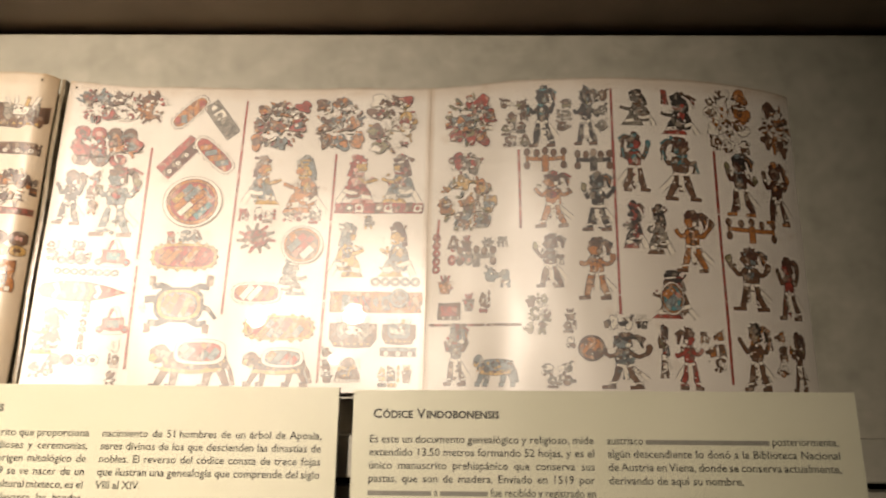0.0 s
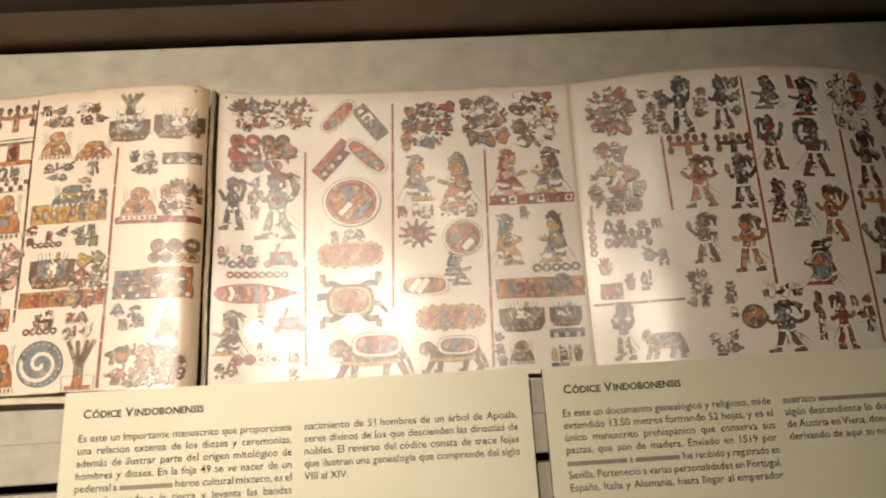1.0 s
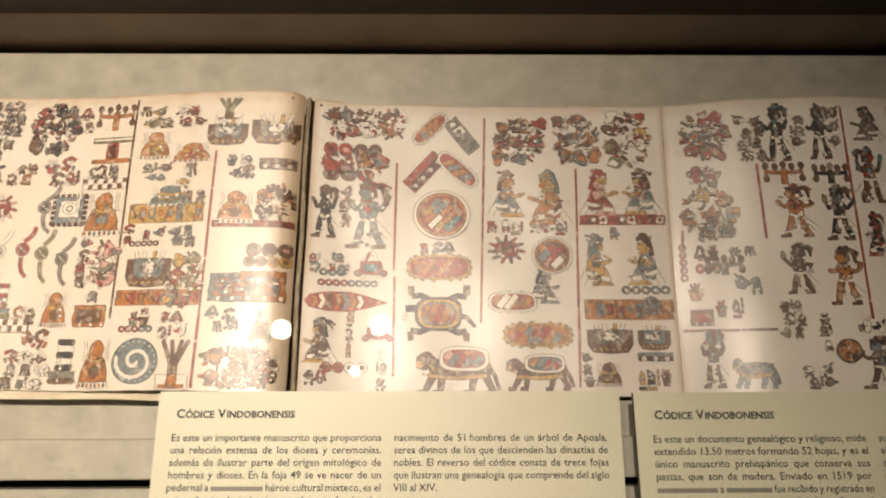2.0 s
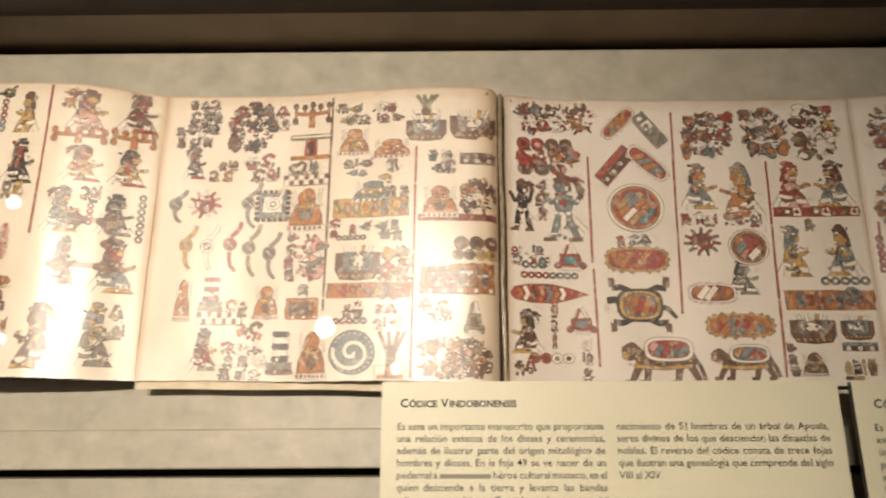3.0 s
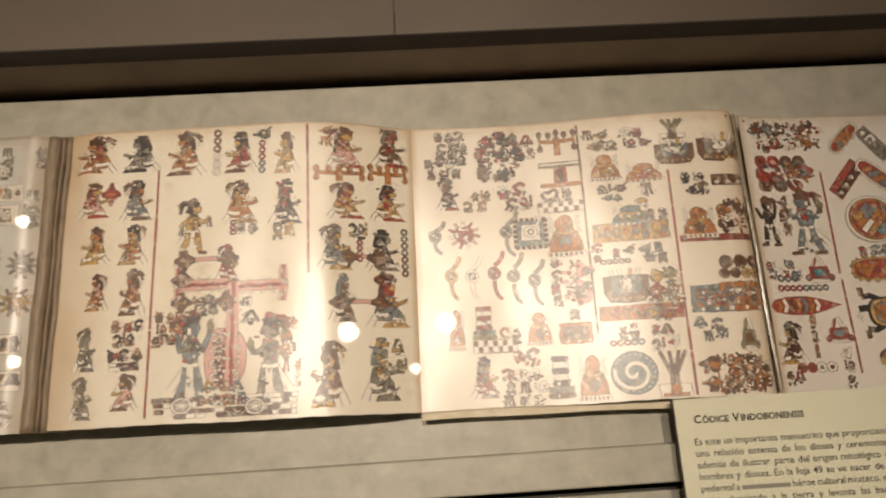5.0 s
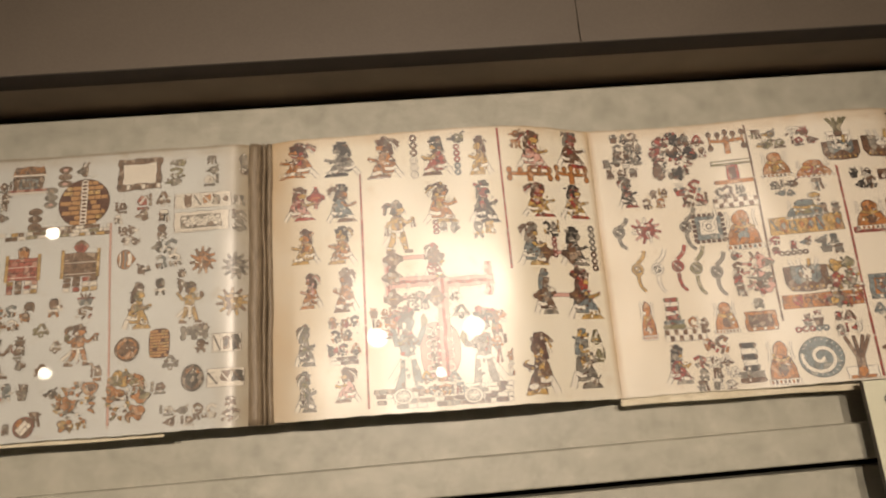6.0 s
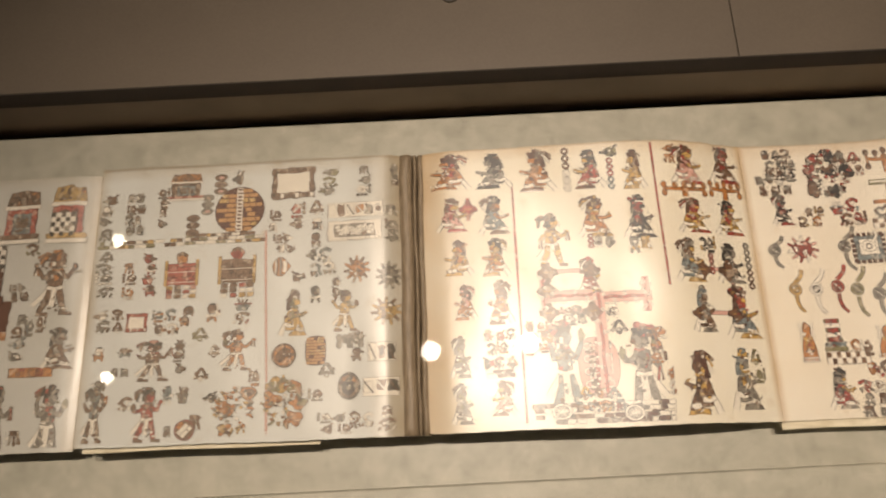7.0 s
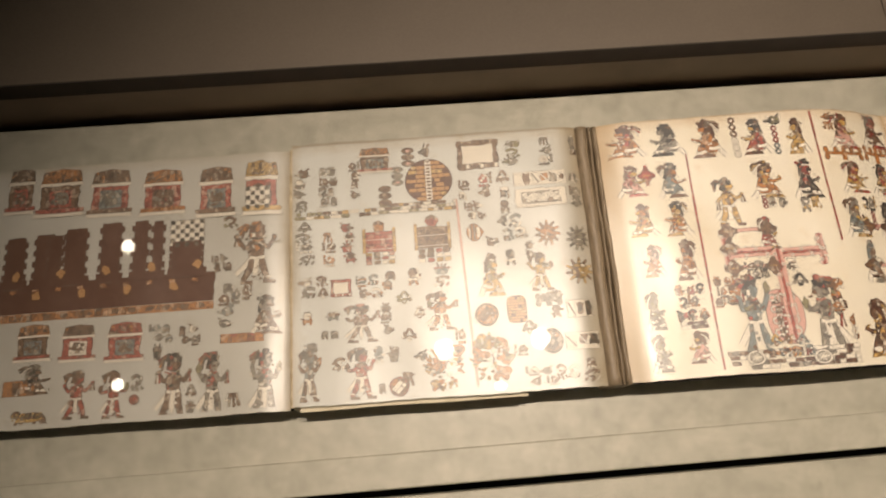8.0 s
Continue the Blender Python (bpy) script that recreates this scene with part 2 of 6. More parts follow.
# ---- room ----
def room():
    for name, b, m in (("floor", (-5, 4, -4, 4, -0.1, 0), CARPET), ("ceiling", (-5, 4, -4, 4, 4.2, 4.3), PLASTER),
                       ("wall_north", (-5, 4, 4, 4.15, -0.1, 4.3), PLASTER), ("wall_south", (-5, 4, -4.15, -4, -0.1, 4.3), PLASTER),
                       ("wall_west", (-5.15, -5, -4.15, 4.15, -0.1, 4.3), PLASTER), ("wall_east", (4, 4.15, -4.15, 4.15, -0.1, 4.3), PLASTER)):
        label = {"floor": "dark carpeted museum floor", "ceiling": "dark painted museum ceiling"}.get(name, "dark painted wall of the museum room")
        tagged(part(name, block(*b, bevel=0), m), label, name.split("_")[0], kind="structure")


room()

# ---- the case ----
BASE = 0.95
X0, X1 = -1.95, 0.80
BACK = 0.294
TOP = 1.021


def display_case():
    case = thing("display_case", "long low table showcase with marbled base and beige rim", "display case", at=(0, 0, 0))
    part("plinth", block(X0 + 0.05, X1 - 0.05, -0.36, 0.62, 0.0, BASE - 0.03), FASCIA, case, "beige plinth of the showcase")
    part("base_board", block(X0, X1, -0.0335, BACK - 0.004, BASE - 0.03, BASE, 0.0015), STONE, case, "grey-cream marbled base board")
    part("inner_wall", block(X0, X1, BACK + 0.003, BACK + 0.02, BASE - 0.03, 0.997, 0.0005), WALL_IN, case, "grey-brown inner side wall in shadow")
    # Black strip low in the gap puts its shade in as colour.
    part("gap_shade_strip", block(X0, X1, BACK - 0.004, BACK + 0.003, BASE - 0.03, BASE - 0.012, 0), BLACK, case, "black strip that stands for the shade in the gap behind the base")
    part("edging", block(X0, X1, BACK, BACK + 0.018, 0.9975, TOP - 0.0015, 0.0), LIP, case, "dark brown edging round the pane")
    seam = -0.5655
    for a, b in ((X0, seam - 0.0004), (seam + 0.0004, X1)):
        part("rim_board", block(a, b, BACK - 0.0012, 0.66, TOP - 0.0012, TOP + 0.001, 0.0003), FASCIA, case, "beige lacquered rim board")
    part("rim_core", block(X0, X1, BACK + 0.019, 0.66, BASE - 0.03, TOP - 0.0014, 0), FASCIA, case)
    for a, b in ((X0 - 0.12, X0), (X1, X1 + 0.12)):
        part("end_board", block(a, b, -0.40, 0.66, BASE - 0.03, TOP), FASCIA, case, "beige end board of the rim")
    part("front_rim", block(X0, X1, -0.40, -0.225, BASE - 0.03, TOP - 0.016), FASCIA, case, "beige front rim board")
    # loose ledge that carries the label cards, lying slightly askew
    bm = block(X0 + 0.60, X1 + 0.55, -0.0134, 0.0132, BASE, 0.9660, 0.0013)
    ledge = part("label_ledge", bm, STONE, case, "marbled ledge bar under the labels")
    ledge.matrix_local = pose(-0.575, -0.0305, 0, 0, 0, 0.82)
    front = part("front_board", block(X0 + 0.62, X1 + 0.53, -0.168, -0.0200, BASE - 0.02, BASE, 0.0012), STONE, case, "marbled front board before a black groove")
    front.matrix_local = pose(-0.575, -0.0305, 0, 0, 0, 0.82)
    part("groove", block(X0, X1, -0.22, -0.034, BASE - 0.034, BASE - 0.024, 0), BLACK, case, "black groove in the base")
    pane = part("pane", block(X0 + 0.001, X1 - 0.001, -0.226, BACK + 0.003, 1.0045, 1.0085, 0), GLASS, case, "clear glass pane")
    pane.visible_shadow = False
    # lock in the rim
    bm = tube(0.008, 0.0074, TOP + 0.0005, TOP + 0.003, at=(-0.790, 0.3635))
    lock = part("lock", bm, STEEL, case, "small round steel lock")
    part("keyhole", tube(0.0042, 0.0042, TOP + 0.0029, TOP + 0.0034, at=(-0.790, 0.3635)), BLACK, lock)
    return case


display_case()


# ---- ceiling spots ----
def ceiling_spot(place, target, wide):
    """Track spot: can, lens, yoke, stem up to the ceiling."""
    s = thing("ceiling_spot", "black cylindrical track spotlight, lit, under the dark ceiling", "spotlight", "ceiling spots", place)
    d = (Vector(target) - Vector(place)).normalized()
    turn = d.to_track_quat("-Z", "Y").to_matrix().to_4x4()
    up = 0.05
    for name, bm, m in (("can", tube(0.055, 0.05, up, up + 0.16), LAMP_BODY), ("lens", tube(wide, wide, up - 0.004, up + 0.002), LENS)):
        p = part(name, bm, m, s)
        p.matrix_local = turn
    part("stem", tube(0.01, 0.01, up + 0.12, 4.2 - place[2]), LAMP_BODY, s)
    return s


ceiling_spot(LAMP_A, (-0.80, 0.10, 0.95), 0.046)
ceiling_spot(LAMP_B, (-0.42, 0.10, 0.95), 0.046)
for p in ((-0.668, 0.282, 3.97), (-2.301, 0.934, 3.30), (-2.399, 0.361, 3.50)):
    ceiling_spot(p, (p[0] * 0.6 - 0.3, p[1] * 0.5, 1.0), 0.027)


# ---- the manuscript ----
FOOT, HEAD = 0.0155, 0.2365
# each leaf: left and right edge, its height over the base along the way, skin
LEAVES = {
    "A": ((-0.0284, 0.2335), ((-0.0284, 14), (0.0, 19), (0.034, 26), (0.1, 31), (0.15, 27.5), (0.19, 20), (0.215, 11.5), (0.2285, 5), (0.2335, 1.4)), WHITE_SKIN),
    "B": ((-0.2942, -0.0286), ((-0.2942, 23), (-0.265, 17), (-0.22, 13.5), (-0.16, 12.2), (-0.095, 12.6), (-0.05, 13.3), (-0.0286, 14)), WORN_SKIN),
    "C": ((-0.5579, -0.301), ((-0.5579, 24), (-0.50, 23), (-0.456, 24.5), (-0.41, 30.5), (-0.36, 35.5), (-0.33, 36), (-0.312, 34.5), (-0.305, 31.5), (-0.301, 25.5)), CREAM_SKIN),
    "D": ((-0.819, -0.5581), ((-0.819, 38), (-0.80, 42.5), (-0.74, 45.5), (-0.68, 47), (-0.627, 46.5), (-0.595, 38), (-0.575, 30), (-0.5581, 24.3)), FOLD_SKIN),
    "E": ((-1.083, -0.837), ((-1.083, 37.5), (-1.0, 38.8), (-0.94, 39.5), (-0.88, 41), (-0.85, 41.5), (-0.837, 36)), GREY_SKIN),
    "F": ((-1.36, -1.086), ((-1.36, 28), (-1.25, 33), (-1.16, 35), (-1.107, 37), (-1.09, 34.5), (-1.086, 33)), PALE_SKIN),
}


def height(leaf, x, y):
    """The leaf's surface: a smooth curve through its heights, and small waves."""
    (a, b), knots, _ = LEAVES[leaf]
    n = len(knots)
    i = 0
    while i < n - 2 and x > knots[i + 1][0]:
        i += 1
    (xa, za), (xb, zb) = knots[i], knots[i + 1]
    h = xb - xa

    def slope(k):
        if k == 0 or k == n - 1:
            q = 1 if k == 0 else n - 1
            return (knots[q][1] - knots[q - 1][1]) / (knots[q][0] - knots[q - 1][0])
        return (knots[k + 1][1] - knots[k - 1][1]) / (knots[k + 1][0] - knots[k - 1][0])
    s = min(max((x - xa) / h, -0.3), 1.3)
    z = (2 * s**3 - 3 * s**2 + 1) * za + (s**3 - 2 * s**2 + s) * h * slope(i) + (3 * s**2 - 2 * s**3) * zb + (s**3 - s**2) * h * slope(i + 1)
    wave = 0.35 * math.sin(x * 95 + ord(leaf)) * math.sin(y * 31 + ord(leaf) * 2) + 0.25 * math.sin(x * 47 + y * 60 + ord(leaf))
    return BASE + 0.001 * (z + wave)


def edge_y(leaf, x, top):
    """The slightly ragged upper or lower edge."""
    k = ord(leaf) * 7 + (3 if top else 0)
    r = 0.0003 * math.sin(x * 55 + k) + 0.00018 * math.sin(x * 310 + 2 * k) + 0.00012 * math.sin(x * 900 + k)
    lift = {"F": -0.003, "E": -0.001}.get(leaf, 0.0)
    if top and leaf == "E":
        lift = 0.001
    return (HEAD if top else FOOT + 0.0008) + r + lift


codex = thing("screenfold_manuscript", "painted screenfold book lying open, cream leaves, worn fold edges", "book", at=(0, 0, BASE))
PAGES = {}


def page(leaf, label):
    (a, b), _, skin = LEAVES[leaf]
    bm = bmesh.new()
    nx, ny, thick = 90, 30, 0.0011
    grids = []
    for dz in (0, -thick):
        g = []
        for i in range(nx + 1):
            x = a + (b - a) * i / nx
            y0, y1 = edge_y(leaf, x, False), edge_y(leaf, x, True)
            g.append([bm.verts.new((x, y0 + (y1 - y0) * j / ny, height(leaf, x, y0 + (y1 - y0) * j / ny) + dz - BASE)) for j in range(ny + 1)])
        grids.append(g)
    up, lo = grids
    for i in range(nx):
        for j in range(ny):
            bm.faces.new((up[i][j], up[i + 1][j], up[i + 1][j + 1], up[i][j + 1]))
            bm.faces.new((lo[i][j], lo[i][j + 1], lo[i + 1][j + 1], lo[i + 1][j]))
        for j, s in ((0, 1), (ny, -1)):
            q = (up[i][j], lo[i][j], lo[i + 1][j], up[i + 1][j])
            f = bm.faces.new(q if s > 0 else q[::-1])
            f.material_index = 1
    for j in range(ny):
        for i, s in ((0, -1), (nx, 1)):
            q = (up[i][j], lo[i][j], lo[i][j + 1], up[i][j + 1])
            f = bm.faces.new(q if s < 0 else q[::-1])
            f.material_index = 1
    for e in bm.edges:
        e.smooth = all(f.material_index == 0 for f in e.link_faces)
    PAGES[leaf] = part("page", bm, (skin, LEAF_EDGE), codex, label, smooth=True)


page("A", "whitish gesso page with standing painted motifs, its end curling down")
page("B", "whitish gesso page with shields and painted motifs between red lines")
page("C", "cream gesso page with curls, a spiral and place signs")
page("D", "cream gesso page with seated motifs and a red tree sign")
page("E", "greyed gesso page with small faded signs")
page("F", "greyed gesso page with red temples and a brown battlement band")


def under_leaf(x0, x1, y0, y1, z, bend, seed):
    """A leaf of the closed part of the book, seen by its edges."""
    bm = bmesh.new()
    n = 24
    rows = []
    for i in range(n + 1):
        x = x0 + (x1 - x0) * i / n
        zz = z + bend * math.sin(math.pi * i / n) - BASE
        r = 0.0003 * math.sin(x * 60 + seed) + 0.0003 * math.sin(x * 23 + seed * 3)
        rows.append([bm.verts.new(p) for p in ((x, y0 + r, zz), (x, y1, zz), (x, y1, zz - 0.0011), (x, y0 + r, zz - 0.0011))])
    for p, q in zip(rows, rows[1:]):
        for k in range(4):
            bm.faces.new((p[k], q[k], q[(k + 1) % 4], p[(k + 1) % 4]))
    for r, s in ((rows[0], 1), (rows[-1], -1)):
        bm.faces.new(r[::-s])
    bmesh.ops.recalc_face_normals(bm, faces=bm.faces)
    return part("folded_leaf", bm, PALE_EDGE, codex, smooth=False)


# the closed leaves under the third page, a little longer than it
for k in range(3):
    under_leaf(-0.5585, -0.49 + 0.11 * k if k < 2 else -0.31, FOOT - 0.0050 + 0.0016 * (2 - k), HEAD - 0.006, 0.9705 - 0.0016 * (2 - k), 0.0, k)
for k in range(7):
    under_leaf(-0.555, -0.305, FOOT + 0.006, HEAD - 0.006, 0.9515 + 0.0021 * k, 0.0, 10 + k)
# white leaf that shows under the fifth page
under_leaf(-1.078, -0.90, FOOT - 0.0035, HEAD - 0.004, 0.9835, 0.0, 31)
under_leaf(-1.09, -0.85, FOOT + 0.012, HEAD - 0.006, 0.9760, 0.0, 33)
for k in range(5):
    under_leaf(-0.28, -0.04, FOOT + 0.010, HEAD - 0.006, 0.9512 + 0.0017 * k, 0.0, 60 + k)


def shade_block(leaf, x0, x1, clear, cap, front):
    """Black felt block whose top follows the raised page; unseen, added to deepen the shade beneath."""
    bm = bmesh.new()
    n, rows = 24, []
    for i in range(n + 1):
        x = x0 + (x1 - x0) * i / n
        top = min(height(leaf, x, 0.12) - BASE - clear, cap)
        rows.append([bm.verts.new((x, y, z)) for y, z in ((front, 0.0002), (front, top), (HEAD - 0.006, top), (HEAD - 0.006, 0.0002))])
    for p, q in zip(rows, rows[1:]):
        for k in range(4):
            bm.faces.new((p[k], q[k], q[(k + 1) % 4], p[(k + 1) % 4]))
    bm.faces.new(rows[0])
    bm.faces.new(rows[-1][::-1])
    bmesh.ops.recalc_face_normals(bm, faces=bm.faces)
    part("added_shade_block", bm, BLACK, codex, "added black felt block that keeps the shade under the raised page dark")


shade_block("D", -0.816, -0.562, 0.0030, 1.0, FOOT + 0.0025)
shade_block("E", -1.080, -0.842, 0.0032, 0.0245, FOOT + 0.0025)
shade_block("F", -1.352, -1.090, 0.0030, 1.0, FOOT + 0.0005)


def fold_bundle(x0, x1, n, z_low, z_high, material, lean, label):
    """Upright fold backs, side by side, between two pages."""
    for k in range(n):
        xa = x0 + (x1 - x0) * k / n
        xb = xa + (x1 - x0) / n * 0.99
        top = z_low + (z_high - z_low) * (0.5 + 0.5 * math.sin(1.3 + k * 1.7)) - BASE
        bm = bmesh.new()
        ny, rows = 26, []
        for j in range(ny + 1):
            y = FOOT + (HEAD - FOOT) * j / ny
            w = 0.00045 * math.sin(y * 60 + k * 0.25)
            sh = lean * (y - 0.12)
            rows.append([bm.verts.new(p) for p in ((xa + w + sh, y, 0.002), (xa + w + sh, y, top - 0.0004), ((xa + xb) / 2 + w + sh, y, top), (xb + w + sh, y, top - 0.0004), (xb + w + sh, y, 0.002))])
        for p, q in zip(rows, rows[1:]):
            for i in range(4):
                bm.faces.new((p[i], p[i + 1], q[i + 1], q[i]))
        bm.faces.new(rows[0][::-1])
        bm.faces.new(rows[-1])
        bmesh.ops.recalc_face_normals(bm, faces=bm.faces)
        part("fold_back", bm, material, codex, label)


def round_folds(edges, tops, label):
    """Folded backs seen from above: smooth rounded ridges with dark creases between them."""
    for k, (xa, xb, top) in enumerate(zip(edges, edges[1:], tops)):
        bm = bmesh.new()
        ny, nx, rows = 40, 10, []
        for j in range(ny + 1):
            y = FOOT + (HEAD - FOOT) * j / ny + 0.0005 * math.sin(3 * k)
            w = 0.0004 * math.sin(y * 55 + k) + 0.0002 * math.sin(y * 170 + 2 * k)
            row = [bm.verts.new((xa + w, y, 0.002))]
            for i in range(nx + 1):
                t = i / nx
                row.append(bm.verts.new((xa + (xb - xa) * (0.02 + 0.96 * t) + w, y, top - BASE - 0.0032 * abs(2 * t - 1) ** 2.6 + 0.0002 * math.sin(y * 90 + 5 * k))))
            row.append(bm.verts.new((xb + w, y, 0.002)))
            rows.append(row)
        for p, q in zip(rows, rows[1:]):
            for i in range(len(p) - 1):
                bm.faces.new((p[i], p[i + 1], q[i + 1], q[i]))
        bm.faces.new(rows[0][::-1])
        bm.faces.new(rows[-1])
        bmesh.ops.recalc_face_normals(bm, faces=bm.faces)
        part("fold_back", bm, SPINE, codex, label, smooth=True)


round_folds((-0.8378, -0.8272, -0.8236, -0.8183), (0.9915, 0.9895, 0.9902), "brown worn rounded fold back")
DARK_FOLD = plain("darkened fold", (0.060, 0.045, 0.028), 0.4)
fold_bundle(-0.3008, -0.2994, 1, 0.9705, 0.9715, DARK_FOLD, -0.008, "dark narrow fold back")
fold_bundle(-0.2992, -0.2962, 1, 0.9735, 0.9750, SHINY_FOLD, -0.008, "brown shiny fold back")
fold_bundle(-0.2960, -0.2944, 1, 0.9690, 0.9700, DARK_FOLD, -0.008, "dark narrow fold back")
fold_bundle(-1.0862, -1.0832, 1, 0.9825, 0.9830, LEAF_EDGE, 0.0, "yellowed fold crease")


def corner_pin(x, y, leaf):
    """A dark nail head at the top corner of a page."""
    top = height(leaf, x, y) - BASE
    bm = tube(0.0009, 0.0006, top, top + 0.0007, at=(x, y), seg=12)
    part("corner_pin", bm, DARK_FOLD, codex, "small dark nail head")


corner_pin(-0.3085, 0.2318, "C")
corner_pin(-0.2895, 0.2315, "B")


# ---- painted signs ----
class Sign:
    """Collects flat patches of paint that lie on a leaf, in the sign's own box (across 0 to 1, down 0 to 1)."""

    def __init__(self, leaf, x, y, w, h, colours, turn=0.0):
        (a, b), _, _ = LEAVES[leaf]
        self.leaf, self.w, self.h, self.turn = leaf, w / 1000, h / 1000, turn
        self.x, self.y = a + x / 1000, HEAD - y / 1000
        self.colours = colours.strip("<")
        self.face = -1 if "<" in colours else 1
        self.verts, self.faces, self.mats, self.lift = [], [], [], 0
        self.rnd = random.Random(int(x * 7 + y * 131 + w * 17 + ord(leaf) * 977))

    def col(self, k):
        return self.colours[k % len(self.colours)]

    def place(self, u, v, lift):
        dx, dy = (u - 0.5) * self.w, (0.5 - v) * self.h
        if self.turn:
            c, s = math.cos(self.turn), math.sin(self.turn)
            dx, dy = dx * c - dy * s, dx * s + dy * c
        x, y = self.x + dx, self.y + dy
        (a, b), _, _ = LEAVES[self.leaf]
        x, y = min(max(x, a + 0.001), b - 0.001), min(max(y, FOOT + 0.0015), HEAD - 0.002)
        return (x, y, height(self.leaf, x, y) + 0.0002 + lift - BASE)

    def poly(self, pts, c):
        """A filled outline, in rings, so that it follows the leaf's curve."""
        cu, cv = sum(p[0] for p in pts) / len(pts), sum(p[1] for p in pts) / len(pts)
        size = max(math.hypot((u - cu) * self.w, (v - cv) * self.h) for u, v in pts)
        rings = max(1, math.ceil(size / 0.003))
        self.lift += 0.000003 + (size / rings) ** 2 / 1.2
        n, k = len(self.verts), len(pts)
        self.verts.append(self.place(cu, cv, self.lift))
        for q in range(1, rings + 1):
            self.verts += [self.place(cu + (u - cu) * q / rings, cv + (v - cv) * q / rings, self.lift) for u, v in pts]
        for i in range(k):
            a, b = n + 1 + i, n + 1 + (i + 1) % k
            self.faces.append((n, a, b))
            self.mats.append(c)
            for q in range(rings - 1):
                self.faces.append((a + q * k, a + (q + 1) * k, b + (q + 1) * k, b + q * k))
                self.mats.append(c)
        self.lift += (size / rings) ** 2 / 1.2

    def patch(self, pts, c, line=0.00042):
        """A filled patch with a dark drawn outline."""
        self.poly(pts, c)
        if line:
            cu, cv = sum(p[0] for p in pts) / len(pts), sum(p[1] for p in pts) / len(pts)
            n, k = len(self.verts), len(pts)
            for u, v in pts:
                du, dv = (u - cu) * self.w, (v - cv) * self.h
                d = math.hypot(du, dv) + 1e-9
                for g in (-0.35, 0.75):
                    self.verts.append(self.place(u + du / d * g * line / self.w, v + dv / d * g * line / self.h, self.lift + 0.000003))
            for i in range(k):
                a, b = n + 2 * i, n + 2 * ((i + 1) % k)
                self.faces.append((a, a + 1, b + 1, b))
                self.mats.append("l")

    def blob(self, u, v, ru, rv, c, n=13, rough=0.22, line=0.00042, power=2.0, turn=0.0):
        ph = self.rnd.random() * 6.28
        f1, f2 = self.rnd.choice((2, 3, 4)), self.rnd.choice((3, 5))
        pts = []
        for i in range(n):
            t = i / n * math.tau
            k = 1 + rough * (0.6 * math.sin(f1 * t + ph) + 0.4 * math.sin(f2 * t + 2 * ph))
            ct, st = math.cos(t), math.sin(t)
            e = 2.0 / power
            a, b = math.copysign(abs(ct) ** e, ct) * ru * k, math.copysign(abs(st) ** e, st) * rv * k
            c2, s2 = math.cos(turn), math.sin(turn)
            pts.append((u + a * c2 - b * s2, v + a * s2 + b * c2))
        self.patch(pts, c, line)

    def rect(self, u0, v0, u1, v1, c, line=0.00042, wob=0.03):
        r = self.rnd
        corners = ((u0, v0), (u1, v0), (u1, v1), (u0, v1))
        wu, wv = min(wob * (u1 - u0), 0.0012 / self.w), min(wob * (v1 - v0), 0.0012 / self.h)
        pts = []
        for (a, b), (p, q) in zip(corners, corners[1:] + corners[:1]):
            n = max(2, math.ceil(math.hypot((p - a) * self.w, (q - b) * self.h) / 0.004))
            pts += [(a + (p - a) * k / n + r.uniform(-wu, wu), b + (q - b) * k / n + r.uniform(-wv, wv)) for k in range(n)]
        self.patch(pts, c, line)

    def stroke(self, pts, wide, c, line=0.00035, taper=1.0):
        """A brush stroke along points, width in metres."""
        left, right = [], []
        fine = [pts[0]]
        for (a, b), (p, q) in zip(pts, pts[1:]):
            k = max(1, math.ceil(math.hypot((p - a) * self.w, (q - b) * self.h) / 0.0022))
            fine += [(a + (p - a) * i / k, b + (q - b) * i / k) for i in range(1, k + 1)]
        pts = fine
        n = len(pts)
        for i, (u, v) in enumerate(pts):
            a, b = pts[max(i - 1, 0)], pts[min(i + 1, n - 1)]
            du, dv = (b[0] - a[0]) * self.w, (b[1] - a[1]) * self.h
            d = math.hypot(du, dv) + 1e-9
            h = wide / 2 * (1 + (taper - 1) * i / max(n - 1, 1))
            nu, nv = -dv / d * h / self.w, du / d * h / self.h
            left.append((u + nu, v + nv))
            right.append((u - nu, v - nv))
        for grow, cc in ((line, "l"), (0, c)):
            if grow == 0 and cc == "l" or (cc == "l" and not line):
                continue
            self.lift += 0.000012
            k = len(self.verts)
            for (u, v), (p, q) in zip(left, right):
                du, dv = (u - p) * self.w, (v - q) * self.h
                d = math.hypot(du, dv) + 1e-9
                eu, ev = du / d * grow / self.w, dv / d * grow / self.h
                self.verts += [self.place(u + eu, v + ev, self.lift), self.place(p - eu, q - ev, self.lift)]
            for i in range(n - 1):
                a = k + 2 * i
                self.faces.append((a, a + 1, a + 3, a + 2))
                self.mats.append(cc)

    def done(self):
        me = bpy.data.meshes.new("painted_sign")
        me.from_pydata(self.verts, [], self.faces)
        used = sorted(set(self.mats))
        for c in used:
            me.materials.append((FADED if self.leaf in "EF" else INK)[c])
        me.polygons.foreach_set("material_index", [used.index(c) for c in self.mats])
        me.update()
        ob = new("painted_sign", me)
        ob.parent = PAGES[self.leaf]
        return ob


